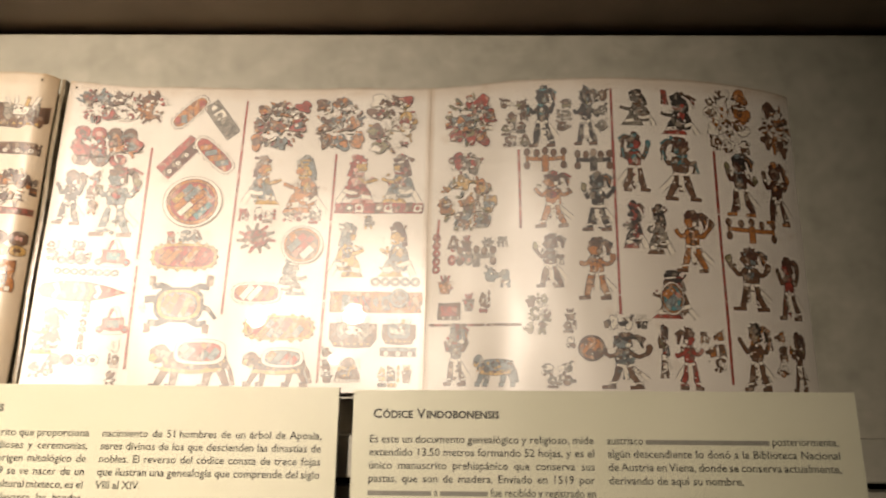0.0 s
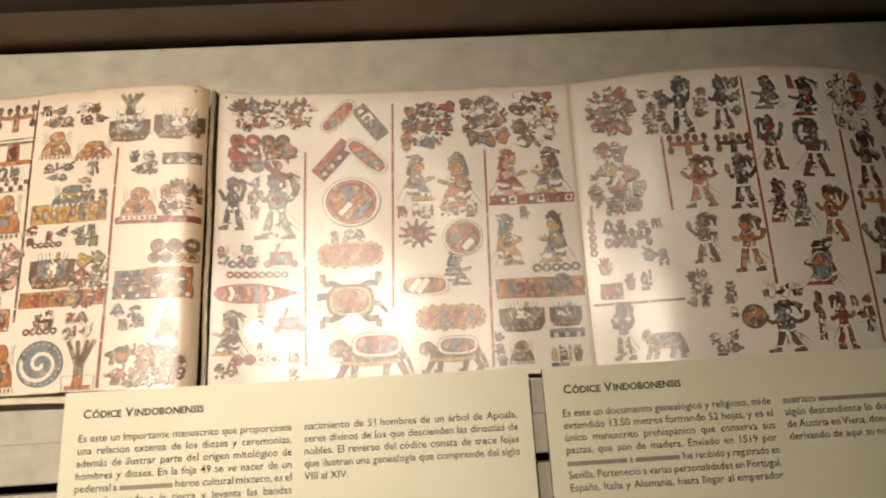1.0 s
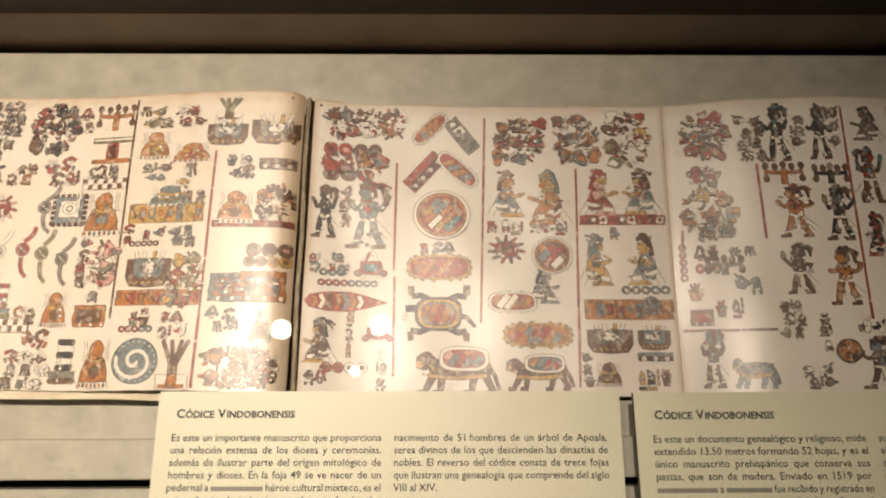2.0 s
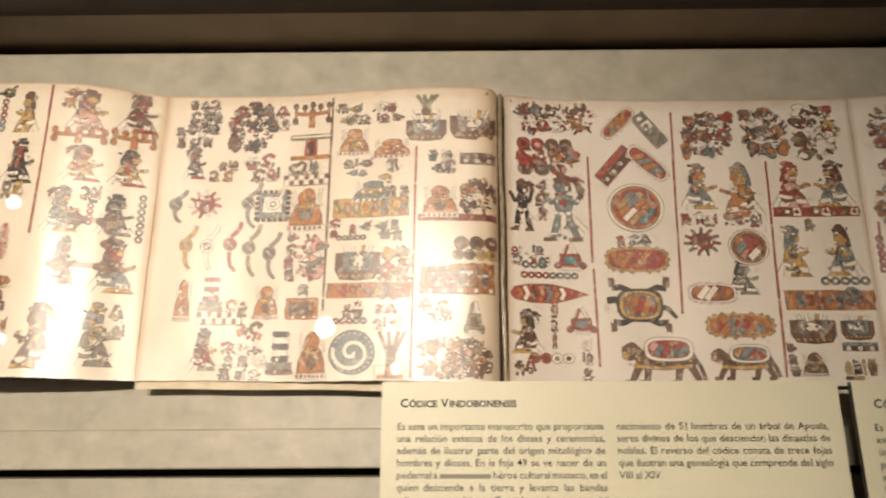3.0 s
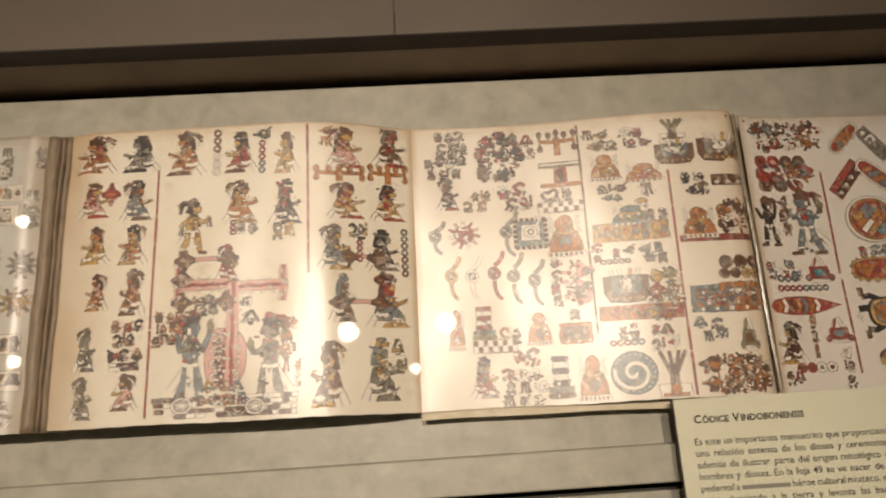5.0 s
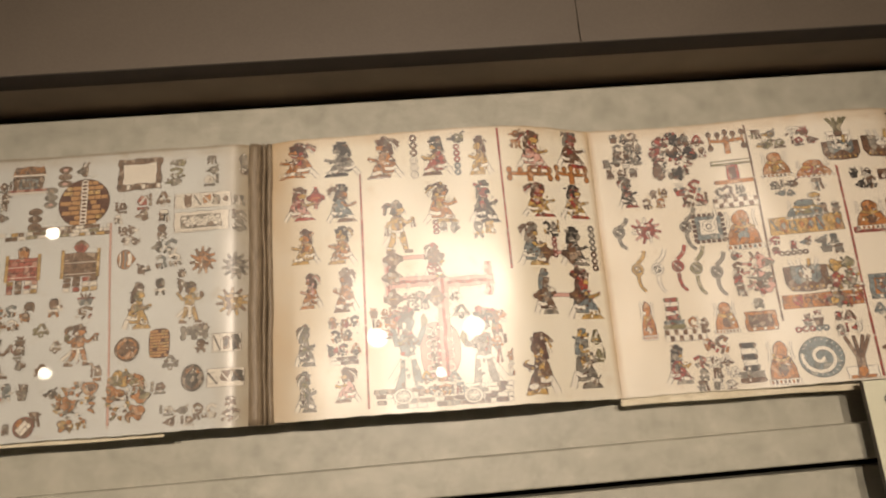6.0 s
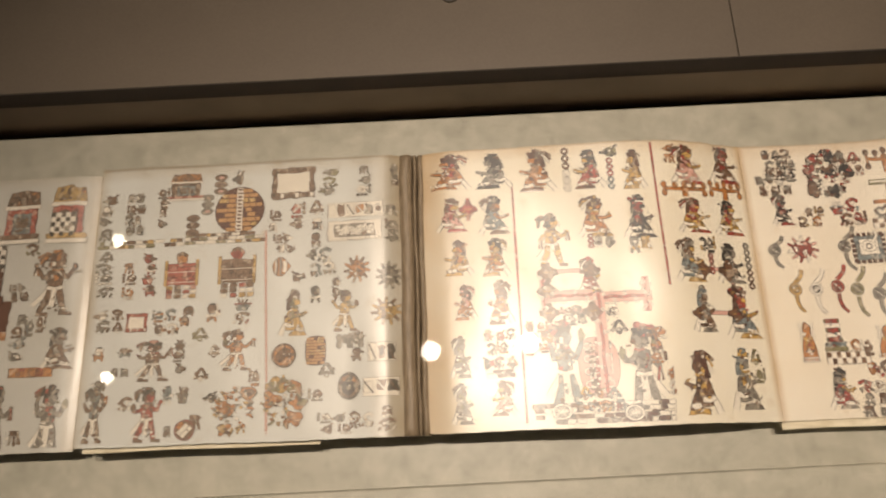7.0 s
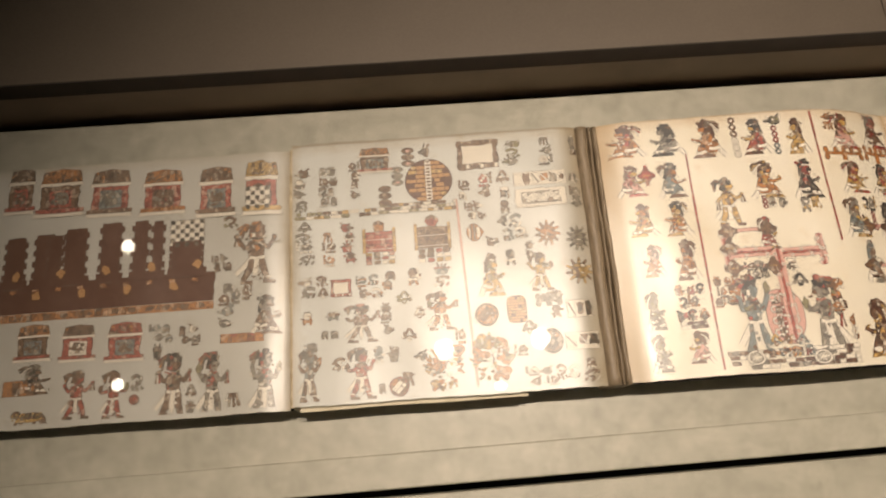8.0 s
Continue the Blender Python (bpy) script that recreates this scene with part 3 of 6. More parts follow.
def fill(s, u, v, ru, rv, colours, grain=0.0026, power=2.0, odd=0.35):
    """Fills an oval field with many small ragged chips of paint, outlined by hand."""
    r = s.rnd
    s.blob(u, v, ru * 0.92, rv * 0.92, colours[0], n=21, rough=0.30, power=power, line=0.00034)
    grain *= 1.12
    nu, nv = max(1, round(2 * ru * s.w / grain)), max(1, round(2 * rv * s.h / grain))
    for j in range(nv):
        for i in range(nu):
            pu = -1 + 2 * (i + 0.5 + r.uniform(-0.3, 0.3)) / nu
            pv = -1 + 2 * (j + 0.5 + r.uniform(-0.3, 0.3)) / nv
            if abs(pu) ** power + abs(pv) ** power > 1.08:
                continue
            c = colours[0] if r.random() > odd else r.choice(colours)
            edge = abs(pu) ** power + abs(pv) ** power > 0.45
            if c == colours[0] and not edge and r.random() < 0.3:
                continue
            x, y = u + pu * ru, v + pv * rv
            a, b = grain / s.w, grain / s.h
            k = r.random()
            if k < 0.5:
                s.blob(x, y, a * r.uniform(0.42, 0.78), b * r.uniform(0.40, 0.72), c, n=9, rough=0.4, line=0.00032, turn=r.uniform(-0.6, 0.6))
            elif k < 0.78:
                q = r.uniform(0, 3.14)
                m = r.uniform(0.6, 1.1)
                s.stroke([(x + math.cos(q) * a * m * t, y + math.sin(q) * b * m * t) for t in (-1, -0.3, 0.4, 1)], grain * r.uniform(0.28, 0.5), c, 0.00024, r.uniform(0.4, 1.0))
            else:
                s.rect(x - a * 0.55, y - b * 0.36, x + a * 0.55, y + b * 0.36, c, 0.00032, 0.22)


def specks(s, n, u, v, ru, rv):
    r = s.rnd
    for i in range(n):
        a, d = r.uniform(0, 6.28), math.sqrt(r.random())
        x, y = u + math.cos(a) * ru * d, v + math.sin(a) * rv * d
        if i % 3:
            s.blob(x, y, 0.00055 / s.w, 0.00045 / s.h, "w" if i % 2 else "l", n=6, line=0)
        else:
            q = r.uniform(0, 6.28)
            s.stroke([(x, y), (x + math.cos(q) * 0.0022 / s.w, y + math.sin(q) * 0.0022 / s.h)], 0.0004, "l", 0)


def box(s):
    """A framed sign."""
    s.rect(0.02, 0.04, 0.98, 0.98, s.col(0))
    s.rect(0.14, 0.2, 0.86, 0.80, "w" if s.col(1) == "e" else s.col(1), 0.0003)
    if len(s.colours) > 2:
        fill(s, 0.5, 0.5, 0.32, 0.26, list(s.colours) + ["w"], 0.0025, 4.0, 0.8)
    for i in range(6):
        u = (i + 0.5) / 6
        s.rect(u - 0.04, 0.82, u + 0.04, 0.95, "w" if i % 2 else s.col(0), 0.0002)


def dots(s):
    """A chain of small rings."""
    wide = s.w >= s.h
    n = max(3, round((s.w / s.h if wide else s.h / s.w)))
    for i in range(n):
        t = (i + 0.5) / n
        u, v = (t, 0.5) if wide else (0.5, t)
        ru, rv = (0.48 / n, 0.46) if wide else (0.46, 0.48 / n)
        s.blob(u, v, ru, rv, s.col(i * len(s.colours) // n), n=11, rough=0.06)
        s.blob(u, v, ru * 0.45, rv * 0.45, "w" if s.h < 0.007 or s.w < 0.007 else s.rnd.choice("ndgp"), n=7, line=0.0003)


def fields(s, u, v, ru, rv, colours, band=0.0052, slant=0.8, power=2.0):
    """Fills an oval with slanted bands of paint, each cut into a few long pieces."""
    r = s.rnd
    s.blob(u, v, ru, rv, colours[0], n=28, rough=0.01, power=power, line=0.0004)
    a, b = ru * s.w * 0.90, rv * s.h * 0.90
    s.lift += 0.00005
    dx, dy = math.cos(slant), -math.sin(slant)
    reach = math.hypot(a, b)
    k = -reach
    while k < reach:
        inside = []
        for i in range(-30, 31):
            t = reach * i / 30
            x, y = -dy * k + dx * t, dx * k + dy * t
            if abs(x / a) ** power + abs(y / b) ** power < 0.92:
                inside.append(t)
        if len(inside) > 2:
            t, end = inside[0], inside[-1]
            while t < end - 0.001:
                e = min(end, t + r.uniform(0.005, 0.013))
                c = r.choice(colours[1:])
                pts = [(u + (-dy * k + dx * q) / s.w, v + (dx * k + dy * q) / s.h) for q in (t, e)]
                s.stroke(pts, band * r.uniform(0.78, 0.98), c, 0.00024)
                t = e + 0.0005
        k += band


def chips(s, n, u, v, ru, rv, colours, size=0.0013):
    """Small outlined pieces scattered over an oval: studs, ticks, hooks."""
    r = s.rnd
    s.lift += 0.00003
    for _ in range(n):
        t, d = r.uniform(0, 6.28), math.sqrt(r.random())
        x, y = u + ru * d * math.cos(t), v + rv * d * math.sin(t)
        a, b, c = size / s.w * r.uniform(0.6, 1.3), size / s.h * r.uniform(0.6, 1.3), r.choice(colours)
        k, q = r.random(), r.uniform(0, 3.14)
        if k < 0.45:
            s.blob(x, y, a, b, c, n=8, rough=0.35, line=0.0002)
        elif k < 0.8:
            s.stroke([(x - 1.6 * a * math.cos(q), y - 1.6 * b * math.sin(q)), (x + a * math.sin(q) * 0.5, y), (x + 1.6 * a * math.cos(q), y + 1.6 * b * math.sin(q))], size * 0.75, c, 0.00018, 0.7)
        else:
            s.rect(x - a, y - 0.7 * b, x + a, y + 0.7 * b, c, 0.00018, 0.2)


def ring(s, u, v, rad, c, wide=0.0009):
    """A small open ring; the radius is in metres."""
    s.stroke([(u + rad / s.w * math.cos(i * 0.7854), v + rad / s.h * math.sin(i * 0.7854)) for i in range(9)], wide, c, 0.00022)


def tangle(s):
    """Crowded masses of paint with plumes at the margin and many small outlined pieces on them."""
    r = s.rnd
    cs = [c for c in s.colours for _ in range(2)] + ["n"]
    nu, nv = max(1, round(s.w / 0.013)), max(1, round(s.h / 0.013))
    for k in range(5 * (nu + nv)):
        t = r.uniform(0, 6.28)
        u, v = 0.5 + 0.36 * math.cos(t), 0.5 + 0.36 * math.sin(t)
        bend = r.uniform(-0.5, 0.5)
        long = r.uniform(0.003, 0.007)
        s.stroke([(u, v), (u + long * 0.5 * math.cos(t) / s.w, v + long * 0.5 * math.sin(t) / s.h), (u + long * math.cos(t + bend) / s.w, v + long * math.sin(t + bend) / s.h)], r.uniform(0.0012, 0.0020), r.choice(cs + ["w"]), 0.00036, 0.7)
    for j in range(nv):
        for i in range(nu):
            u, v = (i + 0.5 + r.uniform(-0.28, 0.28)) / nu, (j + 0.5 + r.uniform(-0.2, 0.2)) / nv
            if nu * nv > 3 and r.random() < 0.18:
                continue
            s.blob(u, v, 0.42 / nu * r.uniform(0.8, 1.1), 0.40 / nv * r.uniform(0.8, 1.1), r.choice(s.colours), n=19, rough=0.40, line=0.0004)
            if r.random() < 0.7:
                s.blob(u + r.uniform(-0.2, 0.2) / nu, v + r.uniform(-0.2, 0.2) / nv, 0.25 / nu, 0.22 / nv, r.choice(cs), n=13, rough=0.3, line=0.00042)
    chips(s, 9 * nu * nv, 0.5, 0.5, 0.48, 0.48, cs + ["w", "w"], 0.0013)
    specks(s, 3 * nu * nv, 0.5, 0.5, 0.45, 0.45)


def clu(s):
    """A loose group of small drawn glyphs with bare gaps."""
    r = s.rnd
    cell = 0.0098
    nu, nv = max(1, round(s.w / cell)), max(1, round(s.h / cell))
    cs = [c for c in s.colours for _ in range(4)] + ["w", "n"]
    for j in range(nv):
        for i in range(nu):
            if nu * nv > 4 and r.random() < 0.08:
                continue
            u, v = (i + 0.5 + r.uniform(-0.14, 0.14) + 0.16 * (j % 2 * 2 - 1) * (nu > 1)) / nu, (j + 0.5 + r.uniform(-0.12, 0.12)) / nv
            a, b = 0.5 / nu * r.uniform(0.9, 1.15), 0.5 / nv * r.uniform(0.9, 1.1)
            c, d, e = r.choice(cs), r.choice(cs), r.choice(cs)
            f = r.choice((-1, 1))
            th = min(a * s.w, b * s.h)
            k = r.choice((0, 1, 1, 2, 3, 3, 4, 5, 5, 6, 6))
            if k == 0:
                s.stroke([(u - a * 0.8, v + b * 0.6), (u - a * 0.1, v - b * 0.9), (u + a * 0.15, v - b * 0.9), (u + a * 0.8, v + b * 0.6)], th * 0.34, c, 0.00034)
                s.stroke([(u - a * 0.8, v + b * 0.45), (u, v + b * 0.2), (u + a * 0.8, v + b * 0.45)], th * 0.26, d, 0.0003)
                ring(s, u, v + b * 0.62, th * 0.3, e)
            elif k == 1:
                s.blob(u - f * a * 0.2, v, a * 0.58, b * 0.72, c, n=15, rough=0.16, line=0.0004)
                s.patch([(u + f * a * 0.1, v - b * 0.35), (u + f * a * 0.95, v - b * 0.05), (u + f * a * 0.85, v + b * 0.25), (u + f * a * 0.1, v + b * 0.4)], d, 0.00034)
                s.stroke([(u - f * a * 0.5, v - b * 0.6), (u - f * a * 0.75, v - b), (u - f * a * 0.9, v - b * 0.8)], th * 0.2, e, 0.0003)
                s.blob(u - f * a * 0.1, v - b * 0.15, a * 0.16, b * 0.16, "w", n=8, line=0.0003)
            elif k == 2:
                s.rect(u - a * 0.6, v - b * 0.9, u + a * 0.4, v - b * 0.35, c, 0.00036, 0.12)
                for q in range(3):
                    s.stroke([(u - a * 0.4 + a * 0.35 * q, v - b * 0.35), (u - a * 0.55 + a * 0.55 * q, v + b * r.uniform(0.7, 1.0))], th * 0.24, (d, e, c)[q], 0.0003)
            elif k == 3:
                n = 3
                for q in range(n):
                    s.blob(u - f * a * 0.75, v - b * 0.8 + b * 0.55 * q, a * 0.2, b * 0.24, c, n=9, rough=0.08, line=0.00032)
                    s.blob(u - f * a * 0.3 + f * a * 0.48 * q, v + b * 0.8, a * 0.22, b * 0.2, d, n=9, rough=0.08, line=0.00032)
                s.patch([(u - f * a * 0.35, v + b * 0.4), (u - f * a * 0.2, v - b * 0.6), (u + f * a * 0.4, v - b * 0.9), (u + f * a * 0.9, v - b * 0.1), (u + f * a * 0.6, v + b * 0.4)], e, 0.00038)
                s.blob(u + f * a * 0.2, v - b * 0.2, a * 0.2, b * 0.2, "w", n=8, line=0.0003)
            elif k == 4:
                s.patch([(u - a * 0.75, v - b * 0.1), (u + a * 0.75, v - b * 0.1), (u + a * 0.5, v + b * 0.9), (u - a * 0.5, v + b * 0.9)], c, 0.0004)
                s.rect(u - a * 0.85, v - b * 0.28, u + a * 0.85, v - b * 0.05, d, 0.00032, 0.1)
                for q in (-1, 0, 1):
                    s.stroke([(u + a * 0.25 * q, v - b * 0.3), (u + a * 0.5 * q, v - b * r.uniform(0.8, 1.0))], th * 0.22, e, 0.0003, 0.7)
            elif k == 5:
                s.stroke([(u - f * a * 0.9, v - b * 0.5), (u - f * a * 0.2, v - b * 0.85), (u + f * a * 0.55, v - b * 0.5), (u + f * a * 0.35, v + b * 0.1), (u - f * a * 0.2, v + b * 0.3), (u + f * a * 0.2, v + b * 0.95)], th * 0.42, c, 0.0004, 0.6)
                s.stroke([(u - f * a * 0.8, v + b * 0.2), (u - f * a * 0.5, v + b * 0.85)], th * 0.3, d, 0.00034)
                s.stroke([(u + f * a * 0.5, v + b * 0.4), (u + f * a * 0.9, v + b * 0.75)], th * 0.28, e, 0.00034)
            else:
                s.blob(u, v - b * 0.3, a * 0.55, b * 0.5, c, n=13, rough=0.14, line=0.0004)
                s.stroke([(u - a * 0.6, v + b * 0.35), (u, v + b * 0.5), (u + a * 0.6, v + b * 0.3)], th * 0.36, d, 0.00034)
                s.stroke([(u - a * 0.3, v + b * 0.55), (u - a * 0.45, v + b)], th * 0.26, e, 0.0003)
                s.stroke([(u + a * 0.3, v + b * 0.5), (u + a * 0.5, v + b)], th * 0.26, e, 0.0003)
                s.stroke([(u - a * 0.4, v - b * 0.75), (u + a * 0.3, v - b * 0.8)], th * 0.18, "k", 0)
            chips(s, 5, u, v, a * 0.8, b * 0.8, (c, d, e, "w", "n"), th * 0.22)
    specks(s, 2 * nu * nv, 0.5, 0.5, 0.42, 0.42)


def std(s):
    """A tall plain sign: dark cap, narrow body, white sash, two spread props and two raised side strokes."""
    r, f, H = s.rnd, s.face, s.h
    X = lambda u: 0.5 + f * (u - 0.5 + r.uniform(-0.022, 0.022))
    a, b, c = s.col(0), s.col(1), s.col(2)
    cap = a if a in "kdngb" else "d"
    body = b if b != "w" else a
    limb = body if body not in "btgr" or r.random() < 0.5 else "n"
    trim = c if c not in ("w", body) else r.choice("rnyn" if s.leaf in "DEF" else "rbnt")
    wl = min(0.115 * H, 0.20 * s.w)
    s.stroke([(X(0.40), 0.60), (X(0.24), 0.72), (X(0.08), 0.84)], 0.07 * H, "w", 0.00036)
    for q in range(4):
        s.stroke([(X(0.44), 0.10), (X(0.24), 0.06 + 0.02 * q), (X(0.08 + 0.03 * q), 0.13 + 0.05 * q)], 0.032 * H, (trim, "n", "o", cap)[q], 0.00034, 0.8)
    for hip, knee, foot in ((0.45, 0.37, 0.22), (0.56, 0.66, 0.72)):
        s.stroke([(X(hip), 0.56), (X((hip + knee) / 2), 0.66), (X(knee), 0.76), (X(foot), 0.94)], wl, limb, 0.00042, 0.62)
        s.stroke([(X(foot - 0.07), 0.962), (X(foot + 0.03), 0.965), (X(foot + 0.19), 0.975)], 0.05 * H, "n" if limb != "d" else "o", 0.00036, 0.8)
        if r.random() < 0.6:
            s.stroke([(X(foot - 0.07), 0.885), (X(foot + 0.09), 0.90)], 0.026 * H, "w", 0.00026)
    s.patch([(X(0.33), 0.34), (X(0.50), 0.30), (X(0.66), 0.34), (X(0.66), 0.46), (X(0.64), 0.60), (X(0.35), 0.60), (X(0.32), 0.46)], body)
    if trim != "n" and r.random() < 0.6:
        s.blob(X(0.50), 0.43, 0.085, 0.055, trim, n=11, rough=0.15, line=0.00034)
    for side, lift in ((1, r.uniform(0.26, 0.46)), (-1, r.uniform(0.24, 0.54))):
        us = (0.60, 0.76, r.uniform(0.82, 0.96)) if side > 0 else (0.40, 0.25, r.uniform(0.06, 0.20))
        s.stroke([(X(us[0]), 0.37), (X((us[0] + us[1]) / 2), 0.42), (X(us[1]), 0.44), (X(us[2]), lift)], 0.062 * H, limb, 0.0004, 0.75)
        s.blob(X(us[2]), lift - 0.02, 0.055, 0.038, limb, n=9, line=0.0003)
        k = r.random()
        if k < 0.35:
            s.blob(X(us[2] + 0.02 * side), lift - 0.08, 0.07, 0.07, r.choice(("n", "o", trim, "e")), n=12, rough=0.25, line=0.00036)
        elif k < 0.6:
            for q in range(3):
                s.stroke([(X(us[2]), lift - 0.02), (X(us[2] + 0.05 * (q - 1)), lift + 0.14)], 0.022 * H, ("n", "w", trim)[q], 0.0003)
    s.stroke([(X(0.34), 0.585), (X(0.50), 0.605), (X(0.66), 0.585)], 0.046 * H, "w", 0.00034)
    s.stroke([(X(0.51), 0.60), (X(0.50), 0.72), (X(0.48), 0.86)], 0.07 * H, "w", 0.00034, 1.25)
    s.patch([(X(0.40), 0.29), (X(0.37), 0.16), (X(0.46), 0.10), (X(0.62), 0.11), (X(0.70), 0.20), (X(0.60), 0.29)], body)
    s.stroke([(X(0.68), 0.125), (X(0.52), 0.10), (X(0.40), 0.15), (X(0.37), 0.27)], 0.075 * H, cap, 0.00038, 0.8)
    s.blob(X(0.50), 0.055, 0.11, 0.042, r.choice((cap, trim, cap)), n=11, rough=0.3)
    s.rect(min(X(0.38), X(0.47)), 0.20, max(X(0.38), X(0.47)), 0.27, r.choice(("w", trim, cap)), 0.0003, 0.1)
    s.stroke([(X(0.42), 0.315), (X(0.54), 0.335), (X(0.64), 0.31)], 0.026 * H, trim, 0.00026)
    bits = (cap, body, trim, "w", "n", "d")
    chips(s, 6, X(0.44), 0.11, 0.20, 0.09, (cap, trim, "n", cap), 0.032 * H)
    chips(s, 9, X(0.50), 0.45, 0.17, 0.14, bits, 0.026 * H)
    chips(s, 8, X(0.48), 0.78, 0.26, 0.17, (body, limb, "w", "n"), 0.022 * H)
    chips(s, 6, X(0.50), 0.33, 0.44, 0.12, (trim, "w", "n", "e"), 0.024 * H)
    specks(s, 10, 0.5, 0.56, 0.24, 0.26)


def sit(s):
    """A squat plain sign: dark cap with a long tail, round body, white bands, a forward stroke."""
    r, f, H = s.rnd, s.face, s.h
    X = lambda u: 0.5 + f * (u - 0.5 + r.uniform(-0.022, 0.022))
    a, b, c = s.col(0), s.col(1), s.col(2)
    cap = a if a in "kdngbrt" else "d"
    body = b if b != "w" else a
    top = body if body in "oykgn" else r.choice("yyo")
    trim = c if c not in ("w", body) else r.choice("rnyn" if s.leaf in "DEF" else "rbnt")
    s.stroke([(X(0.26), 0.72), (X(0.17), 0.84), (X(0.07), 0.97)], 0.085 * H, "w", 0.0004, 1.2)
    s.patch([(X(0.36), 0.985), (X(0.42), 0.90), (X(0.66), 0.88), (X(0.88), 0.91), (X(0.96), 0.985)], r.choice((trim, top)), 0.0004)
    s.stroke([(X(0.58), 0.66), (X(0.70), 0.74), (X(0.80), 0.90)], 0.14 * H, body, 0.0004, 0.7)
    s.patch([(X(0.38), 0.40), (X(0.60), 0.39), (X(0.70), 0.58), (X(0.70), 0.76), (X(0.54), 0.87), (X(0.28), 0.86), (X(0.20), 0.70), (X(0.28), 0.52)], body, 0.00045)
    if trim != "n":
        s.patch([(X(0.36), 0.50), (X(0.52), 0.46), (X(0.56), 0.60), (X(0.42), 0.66)], trim, 0.00034)
    for q in range(2):
        s.stroke([(X(0.44 + 0.08 * q), 0.64), (X(0.58 + 0.06 * q), 0.69), (X(0.62 + 0.06 * q), 0.80)], 0.0006, "l", 0)
    s.stroke([(X(0.20), 0.73), (X(0.36), 0.775), (X(0.52), 0.76)], 0.075 * H, "w", 0.00036)
    s.patch([(X(0.60), 0.80), (X(0.86), 0.83), (X(0.84), 0.91), (X(0.60), 0.89)], "w", 0.00036)
    s.stroke([(X(0.52), 0.47), (X(0.66), 0.57), (X(0.80), 0.55), (X(0.95), 0.50)], 0.07 * H, top, 0.0004, 0.65)
    s.blob(X(0.53), 0.25, 0.15, 0.12, r.choice((top, cap, trim)), n=17, rough=0.32)
    s.rect(min(X(0.54), X(0.70)), 0.24, max(X(0.54), X(0.70)), 0.33, top, 0.00026, 0.2)
    s.stroke([(X(0.70), 0.16), (X(0.54), 0.12), (X(0.40), 0.18), (X(0.34), 0.32), (X(0.32), 0.45)], 0.105 * H, cap, 0.00042, 0.7)
    s.blob(X(0.50), 0.065, 0.13, 0.05, cap, n=11, rough=0.3)
    k = r.random()
    if k < 0.5:
        for q in range(3):
            s.stroke([(X(0.42), 0.10), (X(0.24), 0.08 + 0.07 * q), (X(0.10 + 0.03 * q), 0.18 + 0.09 * q)], 0.034 * H, ("n", trim, "w")[q], 0.00034)
    else:
        s.stroke([(X(0.44), 0.16), (X(0.68), 0.185)], 0.03 * H, r.choice(("w", trim)), 0.0003)
    s.blob(X(0.42), 0.32, 0.06, 0.05, trim, n=9, line=0.0003)
    s.stroke([(X(0.44), 0.385), (X(0.56), 0.405), (X(0.66), 0.38)], 0.032 * H, trim, 0.00028)
    bits = (cap, body, trim, "w", "n", "d")
    chips(s, 7, X(0.46), 0.13, 0.22, 0.10, (cap, trim, "n", cap), 0.036 * H)
    chips(s, 11, X(0.46), 0.60, 0.24, 0.18, bits, 0.032 * H)
    chips(s, 7, X(0.62), 0.86, 0.32, 0.10, (body, top, "w", "n"), 0.026 * H)
    chips(s, 4, X(0.76), 0.52, 0.18, 0.10, (trim, "w", top), 0.026 * H)
    specks(s, 10, 0.48, 0.64, 0.28, 0.24)


def disc(s):
    """A round shield: pale rim with ticks, ochre ring, slanted coloured fields."""
    n = len(s.colours)
    if n > 2:
        s.blob(0.5, 0.5, 0.50, 0.50, "w", n=36, rough=0.008, line=0.0004)
        for i in range(44):
            t = i / 44 * math.tau
            s.stroke([(0.5 + 0.455 * math.cos(t), 0.5 + 0.455 * math.sin(t)), (0.5 + 0.50 * math.cos(t), 0.5 + 0.50 * math.sin(t))], 0.0004, "l", 0)
    if n == 1:
        s.blob(0.5, 0.5, 0.44, 0.44, s.col(0), n=30, rough=0.02, line=0.0004)
        s.blob(0.5, 0.5, 0.33, 0.33, "g" if s.col(0) == "w" else "n", n=20, rough=0.02, line=0.0003)
        for i in range(14):
            t = i * 2.4
            s.stroke([(0.5, 0.5), (0.5 + 0.3 * math.cos(t), 0.5 + 0.3 * math.sin(t))], 0.0005, s.col(0), 0)
        return
    s.blob(0.5, 0.5, 0.44, 0.44, "o" if n > 2 else s.col(1), n=30, rough=0.03, line=0.0005)
    fields(s, 0.5, 0.5, 0.38, 0.38, [*s.colours, "o", "w"], 0.0050 if n > 2 else 0.0034)
    specks(s, 8, 0.5, 0.5, 0.3, 0.3)


def obl(s):
    """A long shield with a scalloped edge and slanted coloured fields."""
    n = 19
    rim = "w" if len(s.colours) < 4 else "y"
    for i in range(n):
        t = i / n * math.tau
        s.blob(0.5 + 0.45 * math.copysign(abs(math.cos(t)) ** 0.7, math.cos(t)), 0.5 + 0.44 * math.copysign(abs(math.sin(t)) ** 0.7, math.sin(t)), 0.03, 0.06, rim, n=8, line=0.00036)
    s.blob(0.5, 0.5, 0.455, 0.42, rim, n=30, rough=0.01, power=3.2, line=0.0003)
    fields(s, 0.5, 0.5, 0.41, 0.34, [s.col(0), s.col(0), *s.colours[:3], "o"], 0.0046, 0.9, 3.2)


